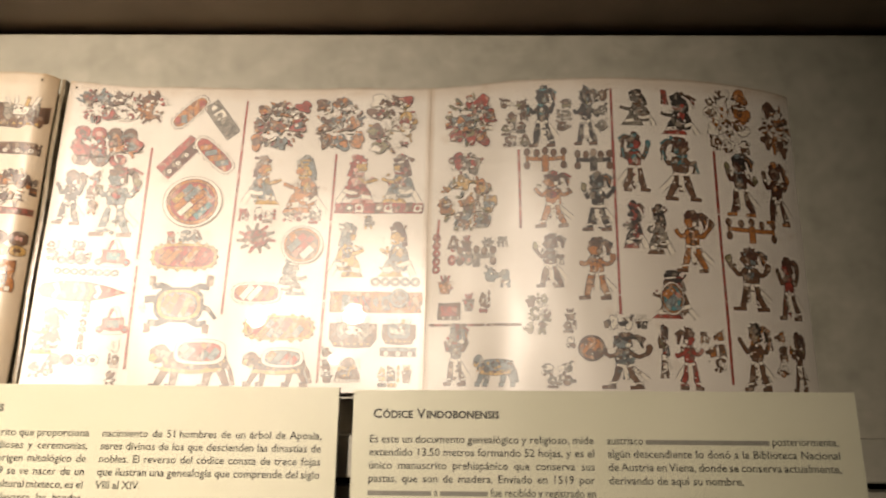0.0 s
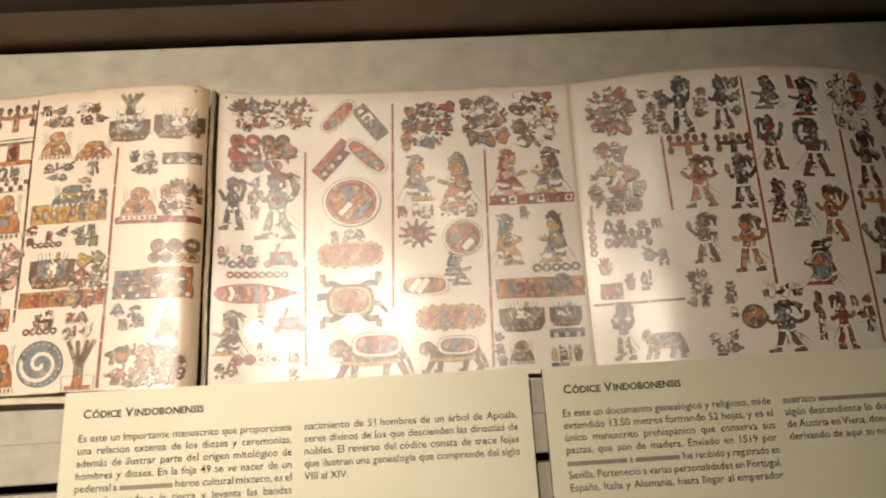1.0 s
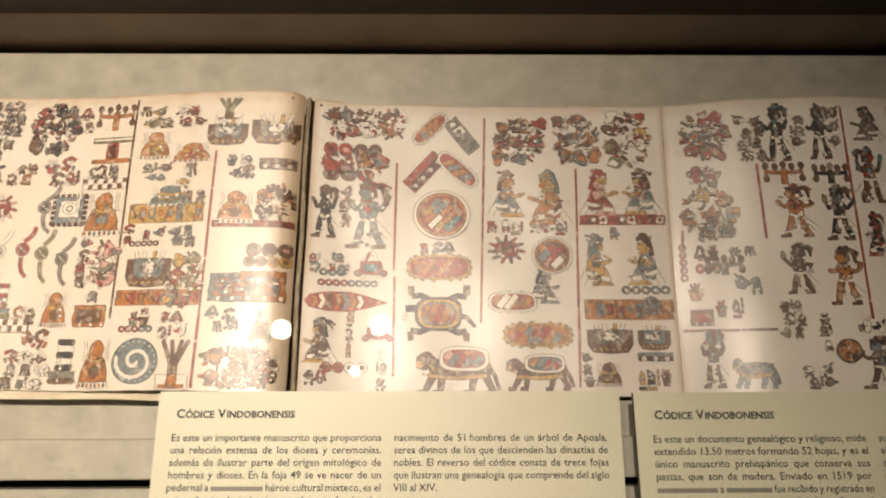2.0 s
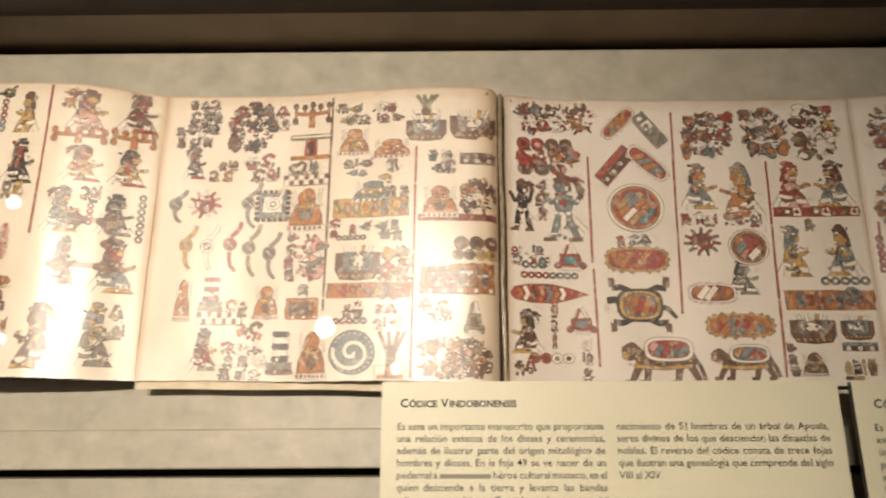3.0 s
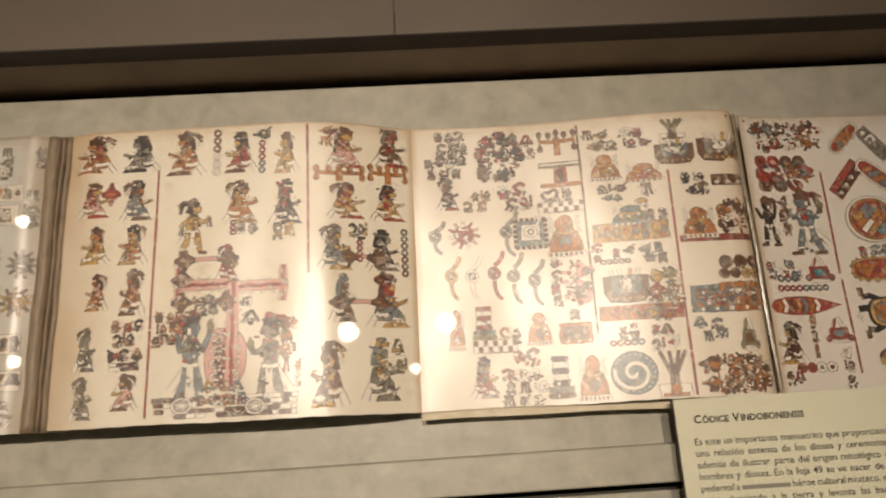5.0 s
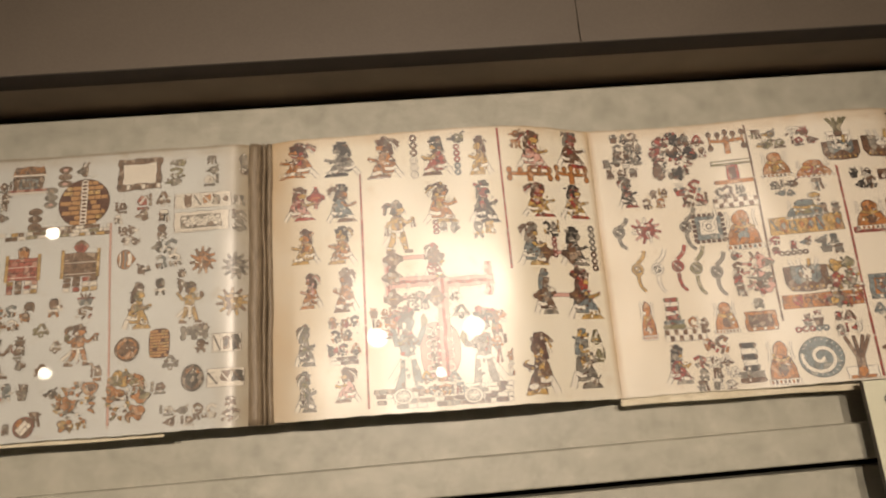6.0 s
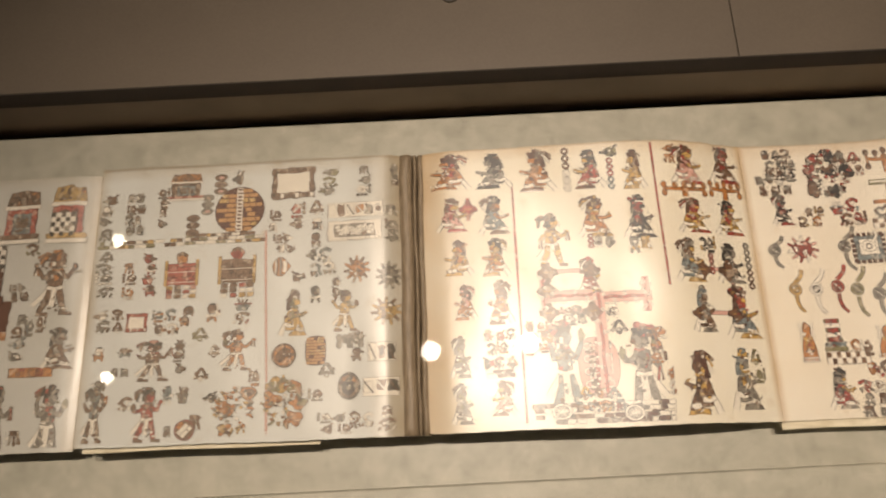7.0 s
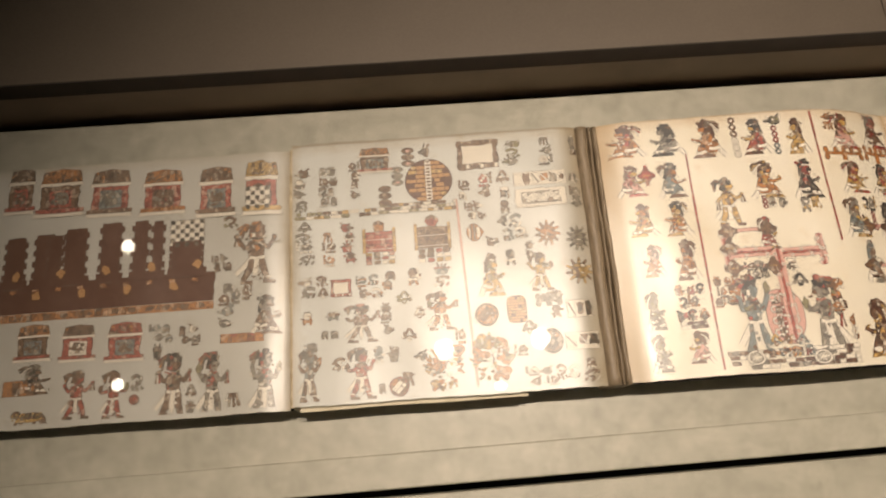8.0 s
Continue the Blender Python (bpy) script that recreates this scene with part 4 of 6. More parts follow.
def leaf(s):
    """A pointed spindle in bands: red tip, pale bands, mottled tail."""
    s.patch([(0.0, 0.5), (0.1, 0.2), (0.3, 0.05), (0.55, 0.04), (0.75, 0.2), (1.0, 0.5), (0.75, 0.8), (0.55, 0.96), (0.3, 0.95), (0.1, 0.8)], s.col(0))
    for k, (u, half) in enumerate(((0.16, 0.24), (0.24, 0.32), (0.33, 0.38), (0.42, 0.40), (0.51, 0.40), (0.60, 0.36), (0.68, 0.28))):
        s.stroke([(u - 0.02, 0.5 - half), (u + 0.02, 0.5), (u - 0.02, 0.5 + half)], 0.0028, (s.col(1), "w", "n", s.col(1), "b", s.col(1), "w")[k], 0.00032)


def prg(s):
    """A rounded block with four dark hooked prongs and a dark tail."""
    for su in (-1, 1):
        for sv in (-1, 1):
            s.stroke([(0.5 + su * 0.12, 0.5 + sv * 0.26), (0.5 + su * 0.24, 0.5 + sv * 0.34), (0.5 + su * 0.36, 0.5 + sv * 0.32)], 0.0040, "k", taper=0.9)
            s.rect(0.5 + su * 0.36 - 0.04, 0.5 + sv * 0.43 - 0.09, 0.5 + su * 0.36 + 0.04, 0.5 + sv * 0.43 + 0.07, "n", 0.0003, 0.15)
    s.stroke([(0.28, 0.5), (0.18, 0.40), (0.07, 0.42)], 0.0044, "k")
    s.stroke([(0.08, 0.50), (0.04, 0.58), (0.10, 0.62)], 0.0018, "w")
    s.stroke([(0.74, 0.52), (0.86, 0.56), (0.97, 0.74)], 0.0036, "k", taper=0.5)
    s.blob(0.5, 0.5, 0.30, 0.31, "k", n=26, rough=0.02, power=3)
    s.blob(0.5, 0.5, 0.27, 0.27, "y", n=26, rough=0.02, power=3)
    fields(s, 0.5, 0.5, 0.22, 0.22, [s.col(0), s.col(1), s.col(2), "r", "o"], 0.0046, 1.2, 2.6)


def ani(s):
    """A long mottled body of paint on four bent props, with a shield laid on it."""
    skin = s.col(0)
    wl = min(0.0062, 0.16 * s.h)
    for top, mid, foot in ((0.24, 0.17, 0.09), (0.32, 0.30, 0.27), (0.72, 0.68, 0.64), (0.80, 0.86, 0.90)):
        s.stroke([(top, 0.52), (mid, 0.72), (foot + 0.02, 0.92)], wl, skin, 0.0004, 0.65)
        s.stroke([(foot - 0.07, 0.955), (foot + 0.05, 0.96)], wl * 0.6, skin, 0.0004)
    s.stroke([(0.86, 0.42), (0.94, 0.62), (0.99, 0.90)], 0.0026, skin, 0.0004, 0.7)
    s.blob(0.53, 0.46, 0.38, 0.20, skin, n=24, rough=0.05, power=3.0)
    s.blob(0.12, 0.32, 0.12, 0.17, skin, n=16, rough=0.18)
    s.blob(0.04, 0.40, 0.045, 0.08, "y", n=10)
    s.stroke([(0.14, 0.62), (0.5, 0.66), (0.84, 0.60)], 0.0024, "y", 0.00034)
    for i in range(46):
        u, v = s.rnd.uniform(0.05, 0.88), s.rnd.uniform(0.30, 0.62)
        s.blob(u, v, 0.0009 / s.w, 0.0009 / s.h, s.rnd.choice("ydek"), n=7, line=0)
    if len(s.colours) > 2:
        s.blob(0.57, 0.27, 0.30, 0.25, "w", n=26, rough=0.02, power=3)
        fields(s, 0.57, 0.27, 0.25, 0.18, [s.col(2), s.col(2), s.col(1), "o", "p"], 0.0046, 0.9, 3.0)


def bar(s):
    """A band in coloured fields; a two-coloured one carries a row of pale studs."""
    wide = s.w >= s.h
    n = max(3, int((s.w if wide else s.h) / 0.0068))
    s.rect(0, 0, 1, 1, s.col(0), wob=0.012)
    studs = len(s.colours) == 2 and s.col(1) == "w"
    if studs:
        s.rect(*((0.02, 0.42, 0.98, 0.96) if wide else (0.42, 0.02, 0.96, 0.98)), "d", 0.0002, 0.02)
    for i in range(n):
        a, b = (i + 0.12) / n, (i + 0.88) / n
        if studs:
            m = (a + b) / 2
            q = 0.0017
            s.blob(*((m, 0.70) if wide else (0.70, m)), q / s.w, q / s.h, "w", n=11, rough=0.05, line=0.0003)
            s.blob(*((m, 0.70) if wide else (0.70, m)), 0.4 * q / s.w, 0.4 * q / s.h, "d", n=7, line=0)
            continue
        c = s.col(i % len(s.colours))
        lo, hi = s.rnd.uniform(0.08, 0.25), s.rnd.uniform(0.7, 0.92)
        s.rect(*((a, lo, b, hi) if wide else (lo, a, hi, b)), c, 0.00026, 0.16)
        k = s.rnd.random()
        if k < 0.4:
            s.blob(*(((a + b) / 2, 0.5) if wide else (0.5, (a + b) / 2)), *((0.25 / n, 0.2) if wide else (0.2, 0.25 / n)), s.col(i + 1), line=0.0002)
        elif k < 0.7:
            s.stroke([(a, lo), (b, hi)] if wide else [(lo, a), (hi, b)], 0.0009, s.col(i + 2), 0.0002)


def slab(s):
    """Courses of small slabs of uneven length."""
    rows = max(1, round(s.h / 0.0034))
    for j in range(rows):
        u = s.rnd.uniform(0, 0.03)
        while u < 0.97:
            e = min(1.0, u + s.rnd.uniform(0.0035, 0.0095) / s.w)
            if s.rnd.random() > 0.08:
                s.rect(u, (j + 0.06) / rows, e - 0.0004 / s.w, (j + 0.90) / rows, s.rnd.choice(s.colours), 0.00032, 0.10)
            u = e
    specks(s, 4 * rows, 0.5, 0.5, 0.48, 0.4)


def lobe(s, u, v, rad, c):
    """A dark four-lobed knob with pale ticks."""
    for i in range(4):
        t = i * math.pi / 2
        s.blob(u + 0.85 * rad * math.cos(t) / s.w, v + 0.85 * rad * math.sin(t) / s.h, 0.38 * rad / s.w, 0.38 * rad / s.h, c, n=8, line=0.00032)
    s.blob(u, v, 0.85 * rad / s.w, 0.85 * rad / s.h, c, n=13, rough=0.1, line=0.00034)
    s.stroke([(u - 0.5 * rad / s.w, v), (u + 0.5 * rad / s.w, v)], 0.0005, "y", 0)


def cross(s):
    """Stems that end in knobs: a low pair, a single one, or a spray of bulbs over a stem."""
    stem, knob = ("p" if s.colours == "n" else s.col(0)), s.col(len(s.colours) - 1)
    if s.colours == "n" and s.w > 2.2 * s.h:
        s.stroke([(0.1, 0.5), (0.5, 0.46), (0.9, 0.5)], 0.0026, stem, 0.00034)
        for u in (0.5 * s.h / s.w, 1 - 0.5 * s.h / s.w):
            lobe(s, u, 0.5, 0.42 * s.h, knob)
        return
    if s.w < 0.016:
        s.stroke([(0.5, 0.0), (0.5, 1.0)], 0.0024, stem, 0.0003)
        lobe(s, 0.5, 0.5, 0.46 * s.w, knob)
        return
    s.stroke([(0.06, 0.42), (0.3, 0.46), (0.7, 0.46), (0.94, 0.42)], 0.0024, stem, 0.00034)
    s.stroke([(0.5, 0.30), (0.5, 0.95)], 0.0042, stem, 0.00034)
    for u, v in ((0.07, 0.18), (0.30, 0.22), (0.5, 0.14), (0.70, 0.22), (0.93, 0.18), (0.07, 0.70), (0.93, 0.70)):
        s.stroke([(u, v), (u, 0.45)], 0.0014, stem, 0.0003)
        s.blob(u, v, 0.0021 / s.w, 0.0027 / s.h, knob, n=10, rough=0.08, line=0.00036)


def limb(s):
    """A pink branch with a knobbed outline and small outlined eyes."""
    wide = s.w >= s.h
    p = lambda t, q: (t, q) if wide else (q, t)
    long, across = (s.w, s.h) if wide else (s.h, s.w)
    n = max(3, round(long / 0.0085))
    for i in range(n):
        t = (i + 0.5) / n
        for q in (0.06, 0.94):
            s.blob(*p(t + s.rnd.uniform(-0.3, 0.3) / n, q), 0.0012 / s.w, 0.0012 / s.h, "w", n=8, line=0.00032)
    s.rect(*((0, 0.12, 1, 0.88) if wide else (0.12, 0, 0.88, 1)), "p", 0.0004, 0.03)
    s.stroke([p(k / 8, 0.5 + 0.06 * math.sin(k * 2.1)) for k in range(9)], 0.18 * across, s.col(len(s.colours) - 1), 0.0003)
    for i in range(n):
        ring(s, *p((i + 0.5) / n, 0.5 + (0.22 if i % 2 else -0.22)), 0.0011, "w", 0.0007)


def bulb(s):
    """The swollen foot of the pink stem: red split, rings down both flanks."""
    s.blob(0.5, 0.5, 0.50, 0.50, "p", n=30, rough=0.03, power=2.6)
    s.stroke([(0.52, 0.02), (0.50, 0.3), (0.46, 0.6), (0.40, 0.97)], 0.0034, "r", 0.00036)
    for i in range(4):
        for u in (0.24, 0.76):
            s.blob(u, 0.16 + 0.22 * i, 0.0030 / s.w, 0.0030 / s.h, "w", n=13, rough=0.05, line=0.0004)
            s.blob(u, 0.16 + 0.22 * i, 0.0017 / s.w, 0.0017 / s.h, "p", n=10, rough=0.05, line=0.0003)
    for i in range(6):
        s.stroke([(0.60, 0.1 + 0.14 * i), (0.66, 0.17 + 0.14 * i)], 0.0010, "r", 0)


def pack(s):
    """A fringed square bale with a knob on top, standing on two short piles."""
    a, b, c = s.col(0), s.col(1), s.col(2)
    s.blob(0.5, 0.12, 0.17, 0.12, a, n=14, rough=0.2)
    s.stroke([(0.36, 0.06), (0.5, 0.01), (0.62, 0.07)], 0.0022, "n", 0.0003)
    s.rect(0.06, 0.24, 0.94, 0.70, b, 0.0004, 0.04)
    for i in range(4):
        s.stroke([(0.10, 0.31 + 0.11 * i), (0.90, 0.31 + 0.11 * i)], 0.0005, "w" if i % 2 else "d", 0)
    for u in (0.05, 0.95):
        s.stroke([(u, 0.16), (u, 0.72)], 0.0022, "y", 0.00032)
    for j in range(3):
        for u in (0.10, 0.34, 0.58, 0.78):
            s.rect(u, 0.71 + 0.095 * j, u + 0.17, 0.79 + 0.095 * j, s.rnd.choice((c, "n", "y", "w")), 0.0003, 0.1)


def curl(s):
    """A ribbon tied in a round knot, with two loose ends."""
    c = s.col(0)
    s.stroke([(0.95, 0.0), (0.86, 0.14), (0.66, 0.24), (0.48, 0.30)], 0.0026, c, 0.00038)
    s.stroke([(0.46, 0.60), (0.46, 0.74), (0.55, 0.88), (0.78, 0.99)], 0.0026, c, 0.00038, 0.7)
    s.blob(0.46, 0.45, 0.0048 / s.w, 0.0050 / s.h, c, n=16, rough=0.06, line=0.0004)
    s.stroke([(0.30, 0.38), (0.44, 0.44), (0.62, 0.52)], 0.0011, "w" if c != "w" else "g", 0.0003)
    s.stroke([(0.58, 0.36), (0.46, 0.46), (0.32, 0.54)], 0.0011, s.col(len(s.colours) - 1), 0.0003)
    ring(s, 0.46, 0.45, 0.0028, "l", 0.0004)


def dome(s):
    """A rounded hill on a flat course: inner arch, studs, two horns at the shoulders."""
    a, b = s.col(0), s.col(1)
    for u in (0.10, 0.90):
        s.stroke([(u, 0.45), (u + (0.5 - u) * 0.15, 0.22), (u, 0.04)], 0.0015, "w", 0.00034)
    s.patch([(0.04, 0.86), (0.08, 0.62), (0.20, 0.42), (0.36, 0.32), (0.64, 0.32), (0.80, 0.42), (0.92, 0.62), (0.96, 0.86)], a, 0.0005)
    s.blob(0.5, 0.24, 0.24, 0.20, a, n=18, rough=0.08, line=0.0005)
    s.stroke([(0.22, 0.40), (0.5, 0.46), (0.78, 0.40)], 0.0020, "y", 0.00034)
    s.blob(0.5, 0.66, 0.15, 0.13, b, n=13, rough=0.1, line=0.0004)
    s.rect(0.0, 0.86, 1.0, 0.98, "w" if a != "w" else "y", 0.0004, 0.04)
    for i in range(7):
        s.rect(0.04 + 0.135 * i, 0.885, 0.11 + 0.135 * i, 0.955, s.rnd.choice((a, b, "n")), 0.0002, 0.1)
    chips(s, 14, 0.5, 0.52, 0.34, 0.28, (a, b, "y", "n", "w"), 0.0012)


def mat(s):
    """A square field with a toothed fringe and a pale knot."""
    a, b = s.col(0), s.col(1)
    for i in range(6):
        t = (i + 0.5) / 6
        for p in ((t, 0.04), (t, 0.96), (0.04, t), (0.96, t)):
            s.rect(p[0] - 0.055, p[1] - 0.055, p[0] + 0.055, p[1] + 0.055, b, 0.0003, 0.1)
    s.rect(0.10, 0.10, 0.90, 0.90, a, 0.0004, 0.03)
    s.rect(0.22, 0.20, 0.78, 0.72, "b" if a != "b" else "w", 0.0004, 0.05)
    s.blob(0.5, 0.45, 0.20, 0.19, "w", n=15, rough=0.15, line=0.0004)
    ring(s, 0.5, 0.45, 0.0022, "l", 0.0005)
    s.stroke([(0.62, 0.34), (0.78, 0.10), (0.74, -0.10)], 0.0018, "w", 0.00034)


def stack(s):
    """Striped courses that narrow upward, on a broad base."""
    a, b, c = s.col(0), s.col(1), s.col(2)
    for j in range(7):
        half = 0.30 + (0.18 if j > 4 else 0.0) + s.rnd.uniform(-0.03, 0.03)
        s.rect(0.5 - half, j * 0.135, 0.5 + half, j * 0.135 + 0.125, (a, "w")[j % 2] if j < 5 else (b, c)[j % 2], 0.00034, 0.06)
        if j % 2 == 0:
            for u in (0.5 - half, 0.5 + half):
                s.blob(u, j * 0.135 + 0.06, 0.05, 0.05, b, n=8, line=0.0003)
    chips(s, 8, 0.5, 0.5, 0.34, 0.42, (a, b, c, "w"), 0.0011)


def cup(s):
    """A deep rounded basin in profile: thick studded wall, coloured fill, sprays rising from it."""
    a, b = s.col(0), s.col(1)
    for u, k in ((0.30, -0.12), (0.42, -0.05), (0.58, 0.05), (0.70, 0.12)):
        s.stroke([(u, 0.5), (u + k * 0.5, 0.25), (u + k, 0.02)], 0.0022, ("w", "y", "g", "w")[int(u * 10) % 4], 0.00036)
    s.patch([(0.0, 0.24), (0.20, 0.24), (0.80, 0.24), (1.0, 0.24), (1.0, 0.72), (0.88, 0.96), (0.5, 1.0), (0.12, 0.96), (0.0, 0.72)], a, 0.0005)
    s.patch([(0.16, 0.22), (0.84, 0.22), (0.84, 0.62), (0.74, 0.76), (0.26, 0.76), (0.16, 0.62)], b, 0.0004)
    s.blob(0.5, 0.46, 0.17, 0.16, "w", n=13, rough=0.25, line=0.0004)
    chips(s, 12, 0.5, 0.46, 0.30, 0.24, (a, b, "w", "n"), 0.0012)
    for i in range(6):
        s.rect(0.10 + 0.14 * i, 0.84, 0.17 + 0.14 * i, 0.91, "y", 0.00026, 0.1)


def aye(s):
    """Two bands crossed over a framed square, with a ring on each foot."""
    a, b = s.col(0), s.col(1)
    s.stroke([(0.14, 0.86), (0.40, 0.10), (0.56, 0.02), (0.86, 0.86)], 0.0022, "w", 0.00042)
    s.stroke([(0.44, 0.02), (0.30, 0.5)], 0.0014, a, 0.0003)
    s.rect(0.18, 0.38, 0.82, 0.84, a, 0.0004, 0.06)
    s.rect(0.30, 0.48, 0.70, 0.74, b, 0.0003, 0.06)
    for u in (0.10, 0.90):
        s.blob(u, 0.82, 0.11, 0.13, a, n=11, rough=0.1, line=0.0004)
        s.blob(u, 0.82, 0.05, 0.06, b, n=8, line=0.0003)
    s.stroke([(0.16, 0.95), (0.84, 0.95)], 0.0014, "w", 0.0003)


def star(s):
    """Patches that radiate from a round middle."""
    n = 11
    for i in range(n):
        t = i / n * math.tau
        s.stroke([(0.5 + 0.2 * math.cos(t), 0.5 + 0.2 * math.sin(t)), (0.5 + 0.48 * math.cos(t + 0.15), 0.5 + 0.48 * math.sin(t + 0.15))], 0.0028, s.col(i), taper=0.4)
    s.blob(0.5, 0.5, 0.28, 0.28, s.col(0), rough=0.15)
    fill(s, 0.5, 0.5, 0.24, 0.24, [s.col(0), s.col(1), s.col(2), "w"], 0.0023, 2.0, 0.8)


def fork(s):
    """Upright sprays over a low dish."""
    s.rect(0.04, 0.72, 0.96, 0.98, "w")
    s.rect(0.12, 0.90, 0.88, 0.97, s.col(0), 0.0002)
    for u, a in ((0.35, 0.14), (0.5, 0.42), (0.6, 0.72), (0.68, 0.92)):
        s.stroke([(0.3 + u * 0.4, 0.9), (0.45 * u + 0.27, 0.5), (a, 0.04)], 0.0030, s.col(len(s.colours) - 1), taper=0.7)
    s.blob(0.5, 0.82, 0.16, 0.12, s.col(0))


def tee(s):
    s.rect(0.0, 0.0, 1.0, 0.22, "e")
    s.rect(0.02, 0.05, 0.98, 0.12, "w", 0.0002)
    s.rect(0.36, 0.22, 0.64, 0.86, s.col(0))
    s.rect(0.42, 0.3, 0.58, 0.8, "d", 0)
    s.rect(0.05, 0.84, 0.95, 1.0, s.col(1))


def tpl(s):
    """A small sign of roof, posts and steps."""
    a, b, c = s.col(0), s.col(1), s.col(2)
    s.patch([(0.08, 0.30), (0.14, 0.05), (0.5, 0.0), (0.86, 0.05), (0.92, 0.30), (0.5, 0.31)], a)
    fill(s, 0.5, 0.16, 0.36, 0.11, [a, "n", "o", "d", a], 0.0026, 4.0, 0.8)
    s.rect(0.06, 0.29, 0.94, 0.36, "w", 0.0003)
    s.rect(0.12, 0.36, 0.88, 0.82, b)
    s.rect(0.28, 0.44, 0.74, 0.80, c if c != b else "d", 0.0003)
    fill(s, 0.5, 0.62, 0.17, 0.13, [s.rnd.choice(("g", "n", "n")), c, "n", "g"], 0.0024, 3.0, 0.6)
    s.rect(0.02, 0.82, 0.98, 0.90, s.rnd.choice((a, "r")))
    s.rect(0.0, 0.91, 1.0, 0.98, "w", 0.0003)


def chk(s):
    """A chequered field."""
    nu, nv = max(2, round(s.w / 0.0038)), max(2, round(s.h / 0.0038))
    s.rect(0, 0, 1, 1, "w", wob=0.01)
    for i in range(nu):
        for j in range(nv):
            if (i + j) % 2 == 0:
                s.rect((i + 0.04) / nu, (j + 0.04) / nv, (i + 0.96) / nu, (j + 0.96) / nv, s.col(0), 0, 0.06)


def wov(s):
    """A woven disc or mat in ochre rows."""
    big = s.w > 0.025
    s.blob(0.5, 0.5, 0.48, 0.48, "m", n=30, rough=0.02, power=2.0 if big else 4)
    for j in range(9):
        v = 0.1 + 0.1 * j
        half = 0.44 * (math.sqrt(max(0.0, 1 - ((v - 0.5) / 0.48) ** 2)) if big else 1)
        u = 0.5 - half
        while u < 0.5 + half - 0.03:
            du = min(s.rnd.uniform(0.10, 0.2), 0.5 + half - u)
            s.rect(u, v - 0.038, u + du, v + 0.038, s.rnd.choice(("h", "h", "h", "y", "m")), 0, 0.05)
            u += du + 0.012
    if big:
        s.rect(0.44, 0.04, 0.56, 0.96, "w")
        for j in range(12):
            s.rect(0.46, 0.06 + 0.075 * j, 0.54, 0.10 + 0.075 * j, "m", 0)


def spi(s):
    """A grey-blue disc with a pale spiral."""
    s.blob(0.5, 0.5, 0.49, 0.49, "b", n=32, rough=0.01)
    pts = [(0.5 + (0.03 + 0.017 * i) * math.cos(i * 0.42), 0.5 + (0.03 + 0.017 * i) * math.sin(i * 0.42)) for i in range(24)]
    s.stroke(pts, 0.0026, "w", 0.0002)
    for i in range(22):
        t = i / 22 * math.tau
        s.blob(0.5 + 0.43 * math.cos(t), 0.5 + 0.43 * math.sin(t), 0.018, 0.018, "w", n=6, line=0)


def twr(s):
    """A broad brown band with stepped turrets."""
    s.rect(0, 0.66, 1, 0.99, "m", wob=0.005)
    for k, (u, w, top) in enumerate(((0.02, 0.10, 0.10), (0.16, 0.09, 0.08), (0.22, 0.07, 0.1), (0.30, 0.11, 0.04), (0.47, 0.10, 0.0), (0.62, 0.07, 0.0), (0.71, 0.05, 0.02), (0.80, 0.15, 0.28))):
        s.rect(u, top, u + w * 0.9, 0.70, "m", wob=0.01)
        for j in range(4):
            v = top + 0.05 + (0.6 - top) * j / 4
            for q in (u - 0.012, u + w * 0.9):
                s.rect(q, v, q + 0.012, v + 0.07, "m", 0.0002, 0.1)
        s.rect(u - 0.015, 0.60, u + w + 0.01, 0.7, "m", 0, 0.03)
    for i in range(9):
        s.blob(0.08 + 0.105 * i, 0.80 if i % 2 else 0.56, 0.020, 0.05, "h", rough=0.3, line=0)
        s.rect(0.06 + 0.105 * i, 0.72, 0.085 + 0.105 * i, 0.76, "o", 0, 0.2)


def sign(leaf_name, kind, x, y, w, h, colours, turn=0.0):
    s = Sign(leaf_name, x, y, w, h, colours, turn)
    if kind in (chk, disc):
        s.lift = 0.0007
    kind(s)
    return s.done()


def rule(leaf_name, x0, y0, x1, y1, c):
    """A ruled line from one place to another on the leaf, rubbed through in places."""
    s = Sign(leaf_name, (x0 + x1) / 2, (y0 + y1) / 2, max(abs(x1 - x0), 4), max(y1 - y0, 4), c)
    up = lambda t: (0.5 + (x0 + (x1 - x0) * t - (x0 + x1) / 2) / 1000 / s.w, t)
    t = 0.0
    while t < 1:
        e = min(1.0, t + s.rnd.uniform(0.10, 0.32))
        s.stroke([up(t + (e - t) * k / 5) for k in range(6)], s.rnd.uniform(0.0012, 0.0017), c, 0.00015)
        t = e + s.rnd.choice((0.0, 0.0, 0.006))
    s.done().name = "red_rule"


# leaf A
sign("A", tangle, 28.6, 27.9, 34.2, 39.9, "orbe")
sign("A", tangle, 25.1, 60.6, 19.9, 13.7, "rg")
sign("A", tangle, 26.2, 89.9, 39.9, 41.7, "oyben")
sign("A", clu, 23.3, 118.6, 17.4, 12.2, "nr")
sign("A", dots, 6.6, 125.8, 5.5, 28.3, "r")
sign("A", dots, 23.1, 130.7, 17.3, 8.0, "rg")
sign("A", clu, 48.2, 118.3, 20.8, 7.2, "g")
sign("A", clu, 12.3, 149.0, 11.5, 13.7, "ro")
sign("A", box, 16.0, 165.6, 15.2, 11.6, "nr")
sign("A", std, 20.9, 194.2, 19.4, 41.2, "bgw<")
sign("A", clu, 60.2, 32.5, 17.7, 37.0, "egn")
sign("A", std, 79.1, 28.4, 23.6, 46.9, "kkw<")
